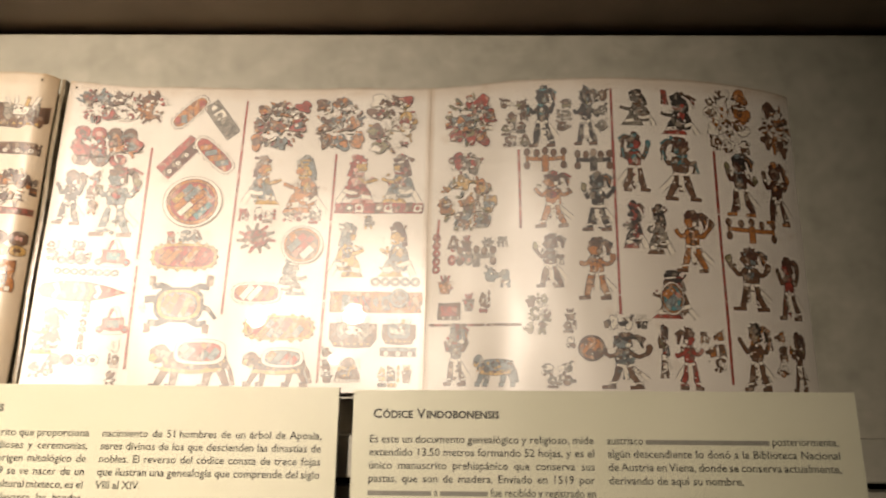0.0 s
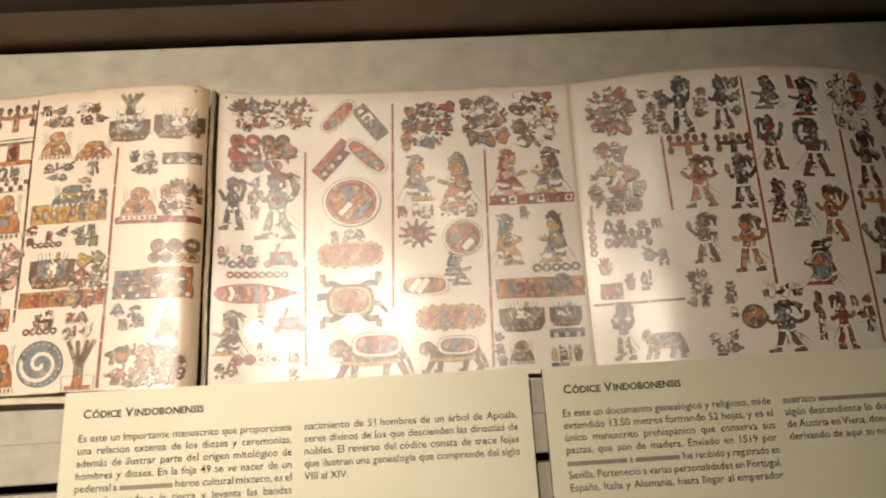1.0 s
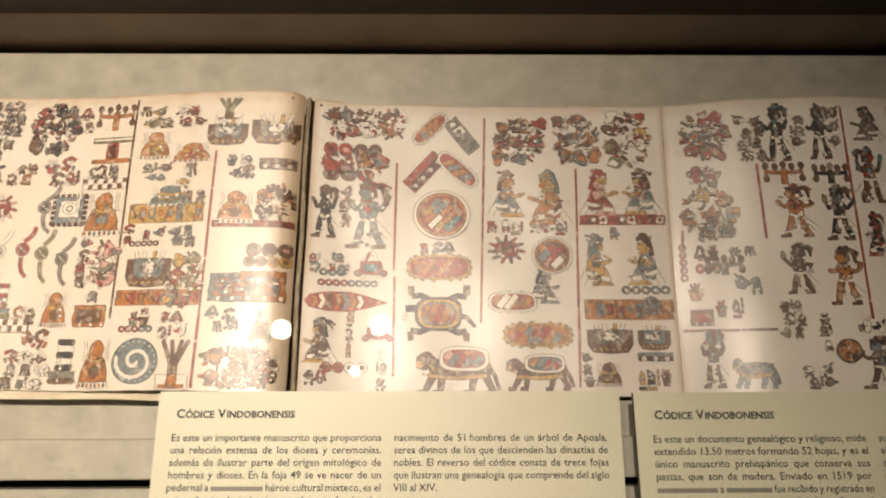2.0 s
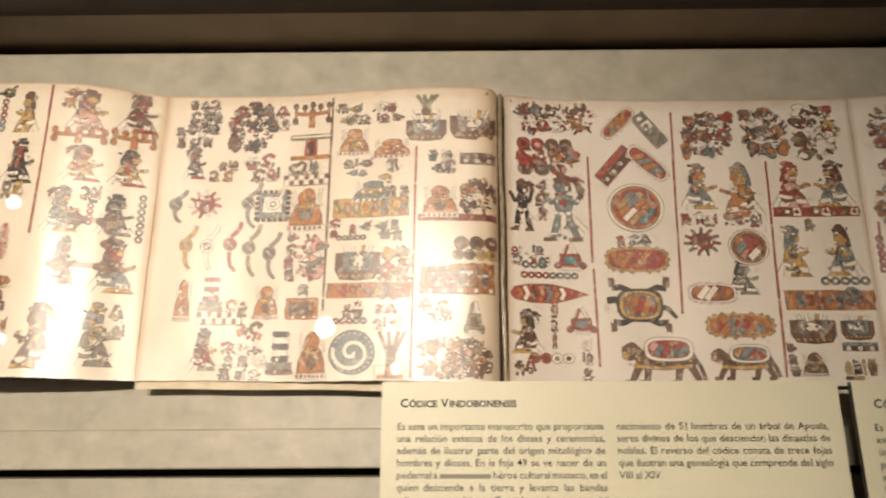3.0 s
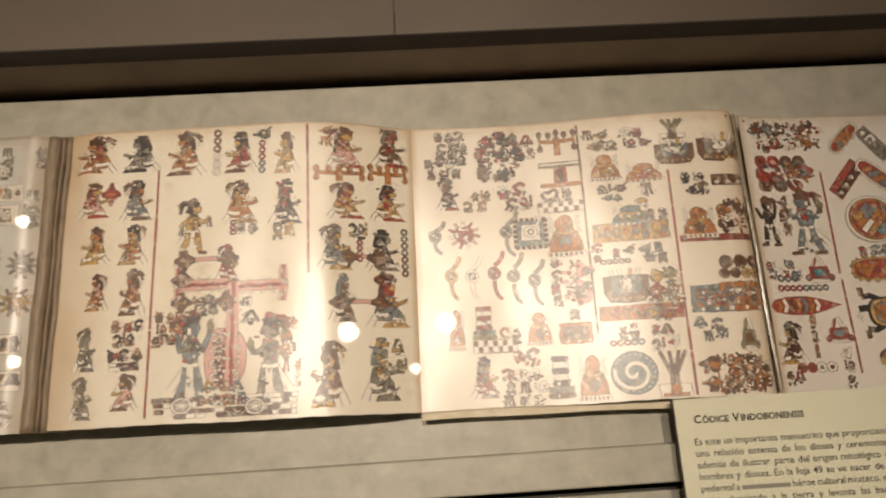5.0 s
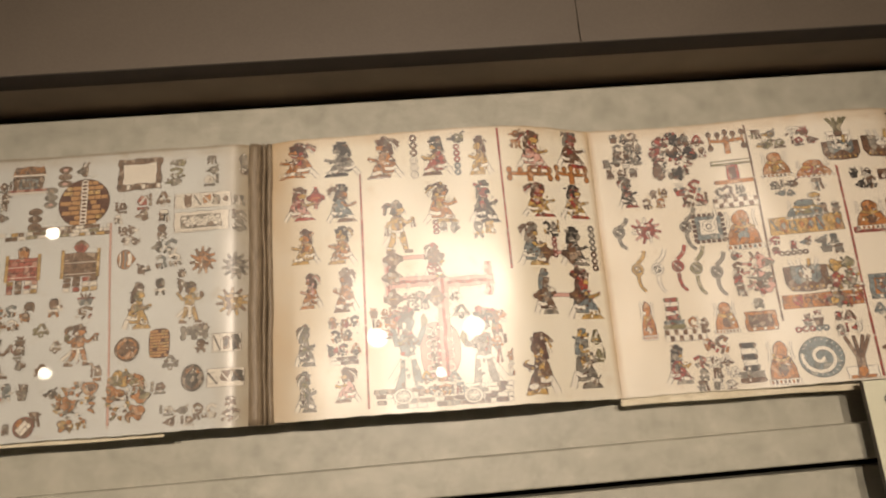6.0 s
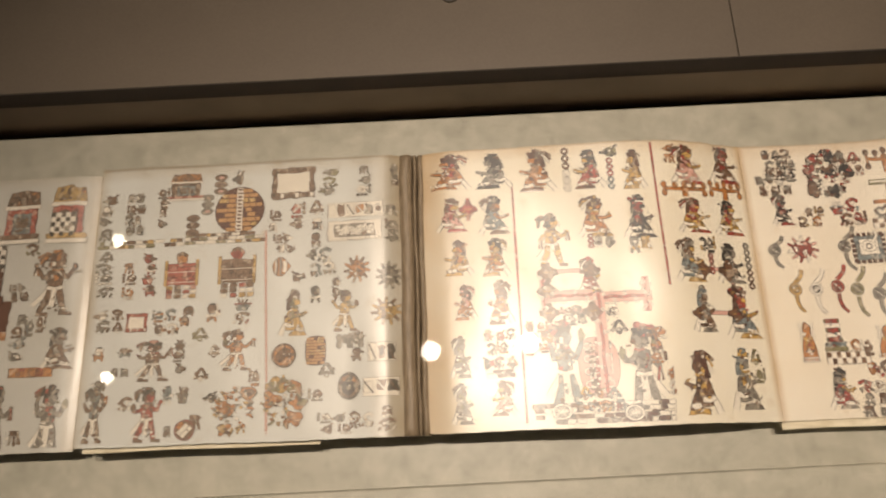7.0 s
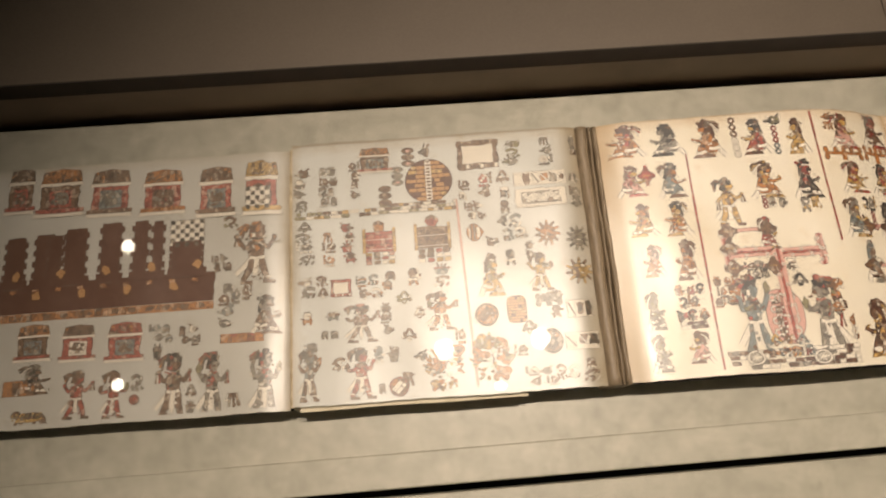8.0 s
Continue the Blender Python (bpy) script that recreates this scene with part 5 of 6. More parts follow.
sign("A", clu, 94.8, 27.3, 11.6, 24.6, "eg")
sign("A", std, 108.9, 29.0, 20.5, 44.1, "kkw<")
sign("A", clu, 118.2, 24.3, 10.1, 33.0, "wg")
sign("A", cross, 80.6, 61.3, 28.9, 19.0, "on")
sign("A", cross, 113.1, 62.7, 24.9, 16.6, "kn")
sign("A", std, 85.2, 89.5, 30.2, 40.7, "oow<")
sign("A", std, 114.8, 91.3, 25.4, 42.4, "kkw<")
sign("A", std, 83.1, 132.2, 24.0, 36.9, "ong<")
sign("A", std, 112.4, 137.5, 27.6, 42.3, "nokw<")
sign("A", clu, 95.3, 177.0, 7.9, 25.9, "no")
sign("A", clu, 86.9, 207.0, 19.5, 16.1, "gn")
sign("A", sit, 144.7, 22.6, 27.0, 28.2, "kgn<")
sign("A", clu, 163.6, 14.3, 6.9, 13.2, "r")
sign("A", sit, 174.1, 26.0, 28.8, 32.7, "kkw<")
sign("A", tangle, 208.4, 23.3, 31.3, 35.0, "now")
sign("A", std, 140.7, 62.8, 24.2, 43.6, "rrw")
sign("A", std, 172.4, 66.7, 32.1, 46.8, "onw")
sign("A", sit, 138.6, 107.6, 17.0, 33.8, "kkr<")
sign("A", sit, 155.0, 110.4, 18.7, 35.8, "kgn<")
sign("A", std, 177.2, 117.5, 28.8, 43.6, "oon<")
sign("A", disc, 160.8, 156.9, 15.2, 21.8, "tbr")
sign("A", sit, 162.6, 154.1, 33.5, 32.8, "knrn<")
sign("A", disc, 107.8, 189.9, 18.6, 18.2, "on")
sign("A", std, 128.2, 197.2, 34.3, 36.0, "kbn<")
sign("A", clu, 131.9, 173.5, 27.4, 11.1, "wk")
sign("A", std, 153.5, 190.7, 7.4, 34.5, "rw<")
sign("A", std, 169.8, 195.1, 20.1, 39.8, "orn")
sign("A", clu, 186.8, 190.3, 16.1, 27.4, "no")
sign("A", clu, 212.0, 47.3, 31.3, 11.8, "wn")
sign("A", std, 214.2, 75.4, 27.7, 46.4, "kdw<")
sign("A", std, 242.1, 78.5, 25.5, 47.4, "ddo<")
sign("A", tangle, 247.1, 28.5, 21.1, 39.9, "no")
sign("A", cross, 219.9, 108.7, 38.4, 18.2, "on")
sign("A", std, 215.8, 141.5, 33.0, 43.0, "onw<")
sign("A", std, 244.7, 145.3, 23.4, 43.9, "orn<")
sign("A", std, 215.1, 192.5, 25.6, 44.2, "kno<")
sign("A", std, 246.4, 194.2, 14.6, 39.7, "dn<")
sign("A", clu, 233.6, 190.0, 10.3, 30.0, "on")
sign("A", cross, 34.0, 129.0, 26.0, 15.0, "gn")
sign("A", clu, 50.0, 143.0, 20.0, 14.0, "bg")
sign("A", clu, 36.0, 160.0, 17.0, 14.0, "rng")
sign("A", slab, 33.0, 175.0, 62.0, 1.8, "rn")
sign("A", ani, 47.0, 203.0, 28.0, 23.0, "bb")
sign("A", clu, 74.0, 168.0, 15.0, 27.0, "en")
rule("A", 62.5, 53.1, 63.7, 109.9, "r")
rule("A", 126.3, 8.7, 127.1, 167.9, "r")
rule("A", 196.6, 52.8, 197.3, 210.9, "r")
rule("A", 8.0, 101.3, 5.0, 139.8, "r")
# leaf B
sign("B", tangle, 20.3, 17.7, 23.1, 23.3, "rnb")
sign("B", tangle, 40.0, 17.4, 21.1, 23.3, "rnw")
sign("B", tangle, 59.8, 17.1, 18.3, 21.7, "ron")
sign("B", dots, 30.1, 39.8, 43.6, 11.9, "rn")
sign("B", tangle, 31.5, 49.5, 53.4, 16.9, "rnbo")
sign("B", dots, 27.5, 59.7, 37.8, 11.1, "nr")
sign("B", std, 12.0, 88.8, 22.3, 41.3, "nkw<")
sign("B", clu, 26.9, 84.3, 9.0, 32.4, "on")
sign("B", std, 42.9, 89.7, 38.0, 53.9, "nbr<")
sign("B", clu, 15.9, 127.9, 27.4, 15.2, "rwb")
sign("B", dots, 19.4, 134.9, 18.2, 5.6, "b")
sign("B", aye, 46.6, 128.6, 23.4, 19.5, "rt")
sign("B", dots, 30.6, 142.6, 42.5, 5.1, "rb")
sign("B", leaf, 29.0, 156.2, 60.5, 15.2, "row")
sign("B", clu, 33.5, 180.2, 5.2, 32.9, "no")
sign("B", sit, 13.2, 183.7, 24.3, 32.6, "kdn<")
sign("B", aye, 52.9, 175.8, 21.3, 18.7, "rb")
sign("B", clu, 55.9, 202.7, 8.3, 30.3, "nw")
sign("B", dots, 30.4, 202.6, 32.6, 8.0, "rw")
sign("B", clu, 12.9, 208.3, 17.6, 11.1, "rn")
sign("B", obl, 87.9, 20.1, 35.6, 13.8, "orb", 0.79)
sign("B", bar, 112.2, 25.5, 31.0, 12.0, "gwg", -0.92)
sign("B", bar, 83.9, 55.1, 33.9, 13.1, "rw", 0.86)
sign("B", obl, 109.1, 53.2, 40.2, 15.6, "rob", -0.74)
sign("B", disc, 97.4, 89.4, 42.2, 38.1, "robty")
sign("B", clu, 95.5, 115.2, 25.9, 9.2, "rnb")
sign("B", obl, 96.0, 129.5, 50.4, 21.7, "robn")
sign("B", prg, 96.0, 163.6, 55.6, 38.8, "brok")
sign("B", ani, 110.0, 203.3, 58.6, 34.5, "nbrw")
rule("B", 63.2, 48.6, 63.0, 132.4, "r")
rule("B", 63.6, 136.8, 64.6, 208.2, "r")
rule("B", 129.7, 10.4, 126.1, 169.7, "r")
sign("B", tangle, 155.5, 29.7, 39.6, 37.4, "orbn")
sign("B", tangle, 199.1, 27.8, 36.3, 39.5, "bno")
sign("B", tangle, 238.4, 28.6, 32.1, 46.4, "yenrw")
sign("B", sit, 145.9, 71.9, 29.4, 37.8, "obo")
sign("B", sit, 177.2, 75.0, 33.4, 44.4, "boyb<")
sign("B", clu, 145.5, 98.3, 29.1, 10.9, "rn")
sign("B", clu, 177.5, 98.4, 30.9, 9.9, "gwr")
sign("B", sit, 214.5, 70.9, 30.5, 38.0, "rrp")
sign("B", sit, 246.0, 70.6, 31.1, 37.9, "ybr<")
sign("B", bar, 230.7, 92.6, 62.5, 7.9, "rnw")
sign("B", star, 145.2, 115.6, 28.9, 23.6, "rgn")
sign("B", disc, 178.3, 120.0, 29.4, 27.1, "ngbr")
sign("B", sit, 210.2, 123.0, 26.3, 40.1, "byw")
sign("B", clu, 225.0, 103.7, 9.3, 10.8, "gy")
sign("B", sit, 245.4, 122.5, 28.2, 39.9, "yby<")
sign("B", dots, 244.6, 145.5, 34.5, 6.5, "gb")
sign("B", sit, 171.5, 142.5, 25.1, 27.0, "kgb")
sign("B", obl, 149.0, 154.6, 37.1, 16.8, "rw")
sign("B", bar, 231.8, 159.7, 62.2, 14.2, "obnr")
sign("B", disc, 247.8, 156.8, 14.5, 14.6, "b")
sign("B", obl, 166.5, 178.2, 52.4, 19.9, "obrn")
sign("B", cup, 217.2, 180.1, 31.7, 21.8, "ng")
sign("B", cup, 248.3, 179.4, 22.2, 17.8, "nb")
sign("B", bar, 248.2, 193.1, 24.0, 5.9, "bw")
sign("B", dome, 215.2, 205.5, 18.2, 17.3, "ng")
sign("B", clu, 200.5, 202.0, 7.7, 25.1, "gn")
sign("B", clu, 247.6, 208.6, 25.0, 13.4, "kyn")
sign("B", ani, 167.4, 204.2, 46.9, 25.9, "nrbw")
rule("B", 198.3, 52.0, 194.9, 214.6, "r")
# leaf C
sign("C", clu, 31.5, 17.8, 25.8, 28.1, "kng")
sign("C", tangle, 69.2, 26.8, 37.3, 41.9, "krgn")
sign("C", clu, 86.8, 19.7, 22.1, 18.7, "nr")
sign("C", cross, 115.1, 18.0, 30.8, 23.7, "orn")
sign("C", tee, 115.6, 44.6, 33.0, 20.6, "ro")
sign("C", clu, 22.7, 34.5, 27.1, 18.5, "ng")
sign("C", sit, 26.7, 56.1, 18.6, 27.2, "gkr")
sign("C", clu, 50.4, 63.7, 25.6, 18.1, "ony")
sign("C", clu, 78.9, 61.0, 23.5, 22.5, "rnb")
sign("C", chk, 113.7, 71.2, 34.8, 8.0, "nw")
sign("C", clu, 112.0, 62.4, 25.1, 11.2, "gn")
sign("C", curl, 16.0, 91.2, 15.7, 26.0, "g")
sign("C", star, 37.6, 89.6, 26.3, 24.1, "rpw")
sign("C", curl, 71.0, 90.5, 18.9, 35.8, "gn")
sign("C", mat, 89.0, 90.9, 25.5, 24.1, "bd")
sign("C", dome, 115.0, 94.4, 27.8, 34.8, "ob")
sign("C", curl, 26.8, 123.2, 14.4, 33.8, "y")
sign("C", curl, 42.7, 123.9, 15.5, 35.7, "w")
sign("C", curl, 59.5, 122.5, 16.1, 37.8, "r")
sign("C", curl, 74.0, 125.4, 16.0, 39.8, "e")
sign("C", curl, 89.5, 129.5, 16.2, 35.6, "g")
sign("C", clu, 105.2, 130.6, 10.6, 37.6, "gr")
sign("C", tangle, 120.8, 131.7, 18.4, 35.4, "rgp")
sign("C", dome, 28.3, 162.7, 12.0, 32.3, "or")
sign("C", stack, 48.6, 159.0, 17.3, 26.4, "reb")
sign("C", chk, 56.1, 175.8, 32.4, 9.2, "nw")
sign("C", clu, 69.2, 167.6, 18.2, 12.1, "no")
sign("C", dome, 89.4, 164.4, 18.9, 26.1, "on")
sign("C", box, 115.8, 169.2, 24.1, 15.9, "on")
sign("C", clu, 114.9, 156.2, 11.8, 10.1, "g")
sign("C", sit, 46.6, 198.0, 22.4, 31.0, "krg")
sign("C", clu, 64.0, 207.3, 11.1, 26.9, "rg")
sign("C", clu, 81.4, 206.9, 23.8, 26.9, "gnw")
sign("C", clu, 80.3, 184.0, 22.3, 14.6, "onr")
sign("C", stack, 102.1, 201.7, 19.2, 32.7, "kng")
sign("C", dome, 125.1, 202.4, 22.1, 34.4, "on")
sign("C", spi, 154.0, 200.6, 33.4, 31.1, "b")
sign("C", fork, 181.5, 202.2, 23.7, 34.5, "on")
sign("C", clu, 146.6, 19.5, 24.5, 18.7, "gye")
sign("C", clu, 174.2, 19.3, 22.1, 16.1, "nrg")
sign("C", dome, 149.6, 42.6, 24.0, 22.8, "oy")
sign("C", dome, 178.5, 48.9, 29.9, 15.8, "or")
sign("C", cup, 203.8, 33.2, 29.6, 21.6, "nb")
sign("C", fork, 203.8, 14.8, 20.5, 18.0, "ne")
sign("C", cup, 239.3, 30.7, 34.8, 24.7, "ng")
sign("C", clu, 154.0, 59.8, 23.8, 7.1, "gn")
sign("C", clu, 154.3, 67.8, 18.1, 5.3, "b")
sign("C", clu, 179.1, 63.4, 12.9, 13.3, "bnr")
sign("C", clu, 174.6, 72.1, 12.9, 8.8, "y")
sign("C", bar, 163.7, 95.2, 55.6, 14.5, "yob")
sign("C", dome, 165.3, 82.4, 32.1, 16.5, "be")
sign("C", clu, 185.8, 84.5, 16.8, 11.2, "gn")
sign("C", clu, 137.8, 111.0, 10.4, 14.8, "rn")
sign("C", clu, 157.5, 110.5, 17.9, 8.8, "rb")
sign("C", dots, 149.9, 117.7, 22.3, 4.2, "n")
sign("C", clu, 178.8, 112.7, 20.0, 16.6, "gbn")
sign("C", cup, 155.5, 136.2, 32.4, 26.7, "nb")
sign("C", bar, 164.5, 156.8, 60.4, 10.8, "orn")
sign("C", tangle, 182.3, 144.3, 25.1, 38.2, "yrge")
sign("C", clu, 154.8, 171.7, 16.6, 12.6, "gr")
sign("C", dots, 151.6, 178.7, 24.9, 4.7, "rb")
sign("C", clu, 177.7, 176.0, 19.9, 17.5, "rgw")
sign("C", clu, 215.5, 60.3, 18.4, 19.7, "gkn")
sign("C", bar, 241.9, 58.3, 25.6, 8.7, "nw")
sign("C", dome, 214.7, 91.7, 27.0, 25.5, "on")
sign("C", bar, 227.8, 104.0, 57.2, 5.0, "rn")
sign("C", tangle, 243.4, 88.4, 27.2, 25.5, "nod")
sign("C", box, 215.9, 149.7, 30.5, 21.0, "bor")
sign("C", clu, 212.7, 172.6, 19.5, 17.0, "bg")
sign("C", tangle, 212.2, 205.4, 19.0, 25.3, "on")
sign("C", clu, 231.9, 204.5, 27.9, 27.5, "onn")
rule("C", 131.3, 4.6, 131.6, 171.2, "n")
rule("C", 196.7, 48.3, 195.5, 218.3, "r")
sign("C", dots, 241.1, 123.2, 33.0, 10.6, "n")
sign("C", dots, 240.0, 131.8, 32.8, 8.3, "ny")
sign("C", box, 237.9, 149.1, 31.6, 22.8, "obn")
sign("C", aye, 239.1, 177.4, 14.0, 23.8, "en")
sign("C", tangle, 235.7, 205.7, 33.0, 25.0, "on")
# leaf D
sign("D", sit, 22.5, 18.0, 34.9, 30.9, "yow<")
sign("D", sit, 57.6, 19.3, 32.1, 30.5, "kgk<")
sign("D", sit, 91.4, 21.1, 30.9, 36.7, "dow<")
sign("D", dots, 114.7, 21.8, 6.2, 37.8, "nw")
sign("D", sit, 132.8, 22.3, 27.4, 34.2, "krn<")
sign("D", dots, 149.0, 27.0, 5.3, 26.8, "rb")
sign("D", clu, 150.9, 8.6, 14.2, 11.0, "ke")
sign("D", sit, 167.4, 24.5, 19.8, 34.0, "dyw<")
sign("D", sit, 22.4, 54.6, 27.2, 28.7, "nprw")
sign("D", cross, 35.6, 50.6, 13.2, 18.5, "r")
sign("D", sit, 55.4, 56.5, 26.3, 32.3, "kbw")
sign("D", sit, 26.8, 89.7, 24.2, 29.0, "oyo<")
sign("D", sit, 55.0, 90.6, 23.6, 31.3, "koyr<")
sign("D", sit, 30.4, 124.9, 18.6, 27.9, "po<")
sign("D", sit, 56.7, 126.1, 21.1, 35.1, "oo<")
sign("D", clu, 55.0, 161.3, 24.9, 28.9, "nkro")
sign("D", slab, 53.6, 179.4, 21.4, 6.1, "nwd")
sign("D", sit, 55.5, 196.9, 20.3, 26.0, "npw<")
sign("D", std, 98.7, 79.2, 28.1, 43.4, "kyy")
sign("D", sit, 133.1, 61.9, 28.9, 34.4, "dow")
sign("D", sit, 167.0, 63.6, 25.9, 36.6, "kkw")
sign("D", dots, 128.6, 81.9, 5.1, 11.6, "r")
sign("D", clu, 140.1, 82.5, 16.2, 11.6, "wg")
sign("D", clu, 167.9, 85.0, 22.2, 13.5, "yrg")
sign("D", cross, 109.6, 105.1, 47.2, 15.4, "n")
sign("D", cross, 92.5, 119.6, 14.3, 18.5, "n")
sign("D", cross, 108.7, 136.3, 47.0, 14.9, "n")
sign("D", cross, 222.1, 107.0, 39.7, 16.9, "n")
sign("D", cross, 236.4, 124.1, 11.9, 18.0, "n")
sign("D", cross, 220.5, 140.8, 43.8, 15.0, "n")
sign("D", limb, 108.8, 123.8, 33.7, 10.2, "pr")
sign("D", limb, 149.5, 126.0, 38.9, 10.1, "pr")
sign("D", limb, 129.8, 160.8, 11.0, 76.4, "pr")
sign("D", limb, 165.6, 124.9, 6.9, 26.3, "pr")
sign("D", limb, 89.5, 120.7, 6.5, 30.8, "pr")
sign("D", bulb, 125.2, 176.6, 29.4, 41.6, "p")
sign("D", std, 101.4, 174.6, 32.4, 66.4, "kbr")
sign("D", std, 157.1, 177.9, 33.3, 65.5, "kgr<")
sign("D", clu, 120.7, 176.7, 7.9, 34.6, "wn")
sign("D", clu, 176.8, 189.2, 5.3, 22.8, "wo")
sign("D", clu, 82.8, 154.3, 16.1, 25.7, "on")
sign("D", clu, 170.1, 163.8, 13.2, 27.3, "on")
sign("D", clu, 110.9, 138.7, 18.9, 15.3, "gk")
sign("D", clu, 141.7, 143.0, 12.6, 20.8, "gk")
sign("D", sit, 124.9, 108.6, 18.2, 28.9, "rrn")
sign("D", clu, 125.3, 201.0, 30.0, 17.6, "oybr")
sign("D", slab, 125.6, 205.9, 103.0, 7.1, "nwdwg")
sign("D", slab, 126.4, 213.7, 99.8, 7.0, "nwdwg")
sign("D", disc, 96.2, 208.3, 16.1, 12.7, "w")
sign("D", disc, 147.2, 210.9, 15.5, 12.6, "w")
sign("D", sit, 210.0, 20.8, 30.4, 34.0, "npr")
sign("D", clu, 197.6, 12.7, 12.0, 16.9, "o")
sign("D", sit, 244.1, 17.0, 29.7, 35.1, "gnw")
sign("D", cross, 206.3, 42.3, 39.0, 13.2, "o")
sign("D", cross, 242.1, 40.9, 30.0, 16.9, "o")
sign("D", sit, 210.9, 63.2, 29.7, 29.0, "nyr")
sign("D", sit, 241.4, 63.5, 27.9, 29.8, "kyr")
sign("D", sit, 202.2, 99.4, 26.1, 35.7, "gbw")
sign("D", clu, 220.4, 87.1, 15.0, 12.8, "kyg")
sign("D", dots, 220.3, 102.0, 4.5, 16.9, "r")
sign("D", sit, 236.4, 100.8, 26.5, 32.9, "kkg")
sign("D", dots, 252.9, 102.4, 5.5, 37.5, "gn")
sign("D", sit, 207.9, 137.4, 20.0, 36.4, "bng")
sign("D", sit, 239.7, 139.2, 31.6, 41.3, "obr")
rule("D", 71.2, 33.7, 70.7, 215.5, "r")
rule("D", 182.8, -0.5, 183.9, 118.8, "r")
sign("D", sit, 198.2, 191.2, 27.8, 47.3, "ony<")
sign("D", sit, 233.4, 189.0, 28.1, 46.5, "bgw")
sign("D", clu, 246.4, 179.7, 8.4, 24.1, "ye")
for yy, hh in ((166.0, 32.0), (200.0, 30.0)):
    sign("D", sit, 25.0, yy, 17.0, hh, "gwe")
# leaf E
sign("E", clu, 7.1, 41.5, 12.0, 37.6, "g")
sign("E", clu, 30.9, 39.3, 16.7, 34.8, "g")
sign("E", clu, 53.5, 35.9, 9.6, 35.0, "gn")
sign("E", tpl, 70.9, 18.5, 31.1, 24.2, "onb")
sign("E", dots, 78.7, 51.8, 11.7, 18.3, "n")
sign("E", dots, 89.7, 34.5, 10.8, 17.6, "g")
sign("E", dots, 99.6, 17.4, 11.9, 17.8, "n")
sign("E", wov, 116.1, 40.3, 41.8, 40.8, "oy")
sign("E", clu, 113.9, 13.5, 11.9, 13.2, "kn")
sign("E", box, 159.5, 19.3, 36.4, 28.2, "nw")
sign("E", clu, 188.5, 19.9, 14.1, 25.3, "ge")
sign("E", clu, 217.8, 20.8, 11.7, 27.9, "gk")
sign("E", clu, 242.1, 15.6, 8.2, 17.9, "g")
sign("E", slab, 37.7, 65.2, 70.7, 6.8, "eynw")
sign("E", slab, 105.6, 63.5, 65.1, 9.2, "eynw")
sign("E", clu, 145.3, 51.7, 9.3, 19.7, "gn")
sign("E", clu, 163.3, 47.9, 12.6, 24.5, "rn")
sign("E", clu, 179.6, 49.0, 12.5, 24.3, "kn")
sign("E", bar, 209.9, 45.3, 44.7, 12.3, "wnwog")
sign("E", box, 209.0, 62.5, 44.4, 17.3, "wgwn")
sign("E", clu, 239.6, 58.3, 11.8, 32.0, "g")
sign("E", clu, 153.5, 70.4, 17.0, 16.9, "n")
sign("E", clu, 178.9, 67.1, 12.4, 12.0, "ng")
sign("E", clu, 11.0, 89.3, 14.0, 38.1, "g")
sign("E", clu, 30.8, 95.1, 11.5, 28.5, "on")
sign("E", clu, 46.7, 90.5, 11.6, 36.7, "rn")
sign("E", pack, 72.1, 92.9, 27.8, 37.7, "orr")
sign("E", pack, 116.4, 92.4, 30.8, 40.9, "rnr")
sign("E", leaf, 151.9, 89.5, 14.5, 16.5, "o")
sign("E", clu, 183.4, 87.8, 20.0, 23.6, "bgk")
sign("E", star, 211.4, 94.4, 22.0, 23.2, "on")
sign("E", star, 236.2, 100.2, 21.4, 23.3, "gkg")
sign("E", clu, 11.6, 126.9, 11.5, 19.1, "g")
sign("E", clu, 24.2, 127.2, 9.2, 18.2, "n")
sign("E", box, 39.5, 128.8, 16.9, 15.0, "rw")
sign("E", clu, 61.8, 129.8, 20.3, 19.1, "nob")
sign("E", clu, 79.0, 125.0, 12.6, 16.9, "on")
sign("E", clu, 99.3, 122.7, 12.6, 14.6, "on")
sign("E", clu, 121.8, 124.0, 14.4, 19.1, "brn")
sign("E", clu, 90.5, 140.4, 14.3, 9.9, "e")
sign("E", sit, 162.2, 126.4, 23.2, 37.1, "oye")
sign("E", clu, 179.5, 110.9, 12.1, 13.9, "k")
sign("E", std, 202.3, 126.5, 23.0, 32.5, "oye")
sign("E", star, 234.3, 128.2, 25.5, 23.5, "yn")
sign("E", disc, 155.7, 158.9, 20.7, 20.1, "on")
sign("E", wov, 180.0, 156.4, 16.2, 22.7, "oo")
sign("E", clu, 211.4, 153.8, 10.4, 22.7, "n")
sign("E", bar, 230.0, 159.2, 20.5, 13.9, "wnk")
sign("E", cross, 206.1, 150.8, 19.6, 10.5, "g")
sign("E", std, 55.1, 158.5, 32.1, 31.7, "knr")
sign("E", clu, 13.1, 150.6, 12.3, 12.0, "o")
sign("E", clu, 32.0, 151.7, 13.6, 7.5, "b")
sign("E", clu, 30.8, 167.0, 18.9, 7.4, "g")
sign("E", std, 119.0, 153.0, 28.2, 31.9, "ron")
sign("E", clu, 100.9, 154.3, 9.8, 9.7, "n")
sign("E", clu, 15.8, 180.3, 14.3, 18.2, "gn")
sign("E", std, 54.0, 198.2, 26.9, 40.9, "krn")
sign("E", clu, 75.5, 185.4, 18.5, 13.7, "gb")
sign("E", clu, 91.9, 171.3, 12.0, 9.5, "n")
sign("E", clu, 101.5, 188.5, 10.5, 8.5, "k")
sign("E", tangle, 119.2, 197.8, 28.5, 35.2, "yog")
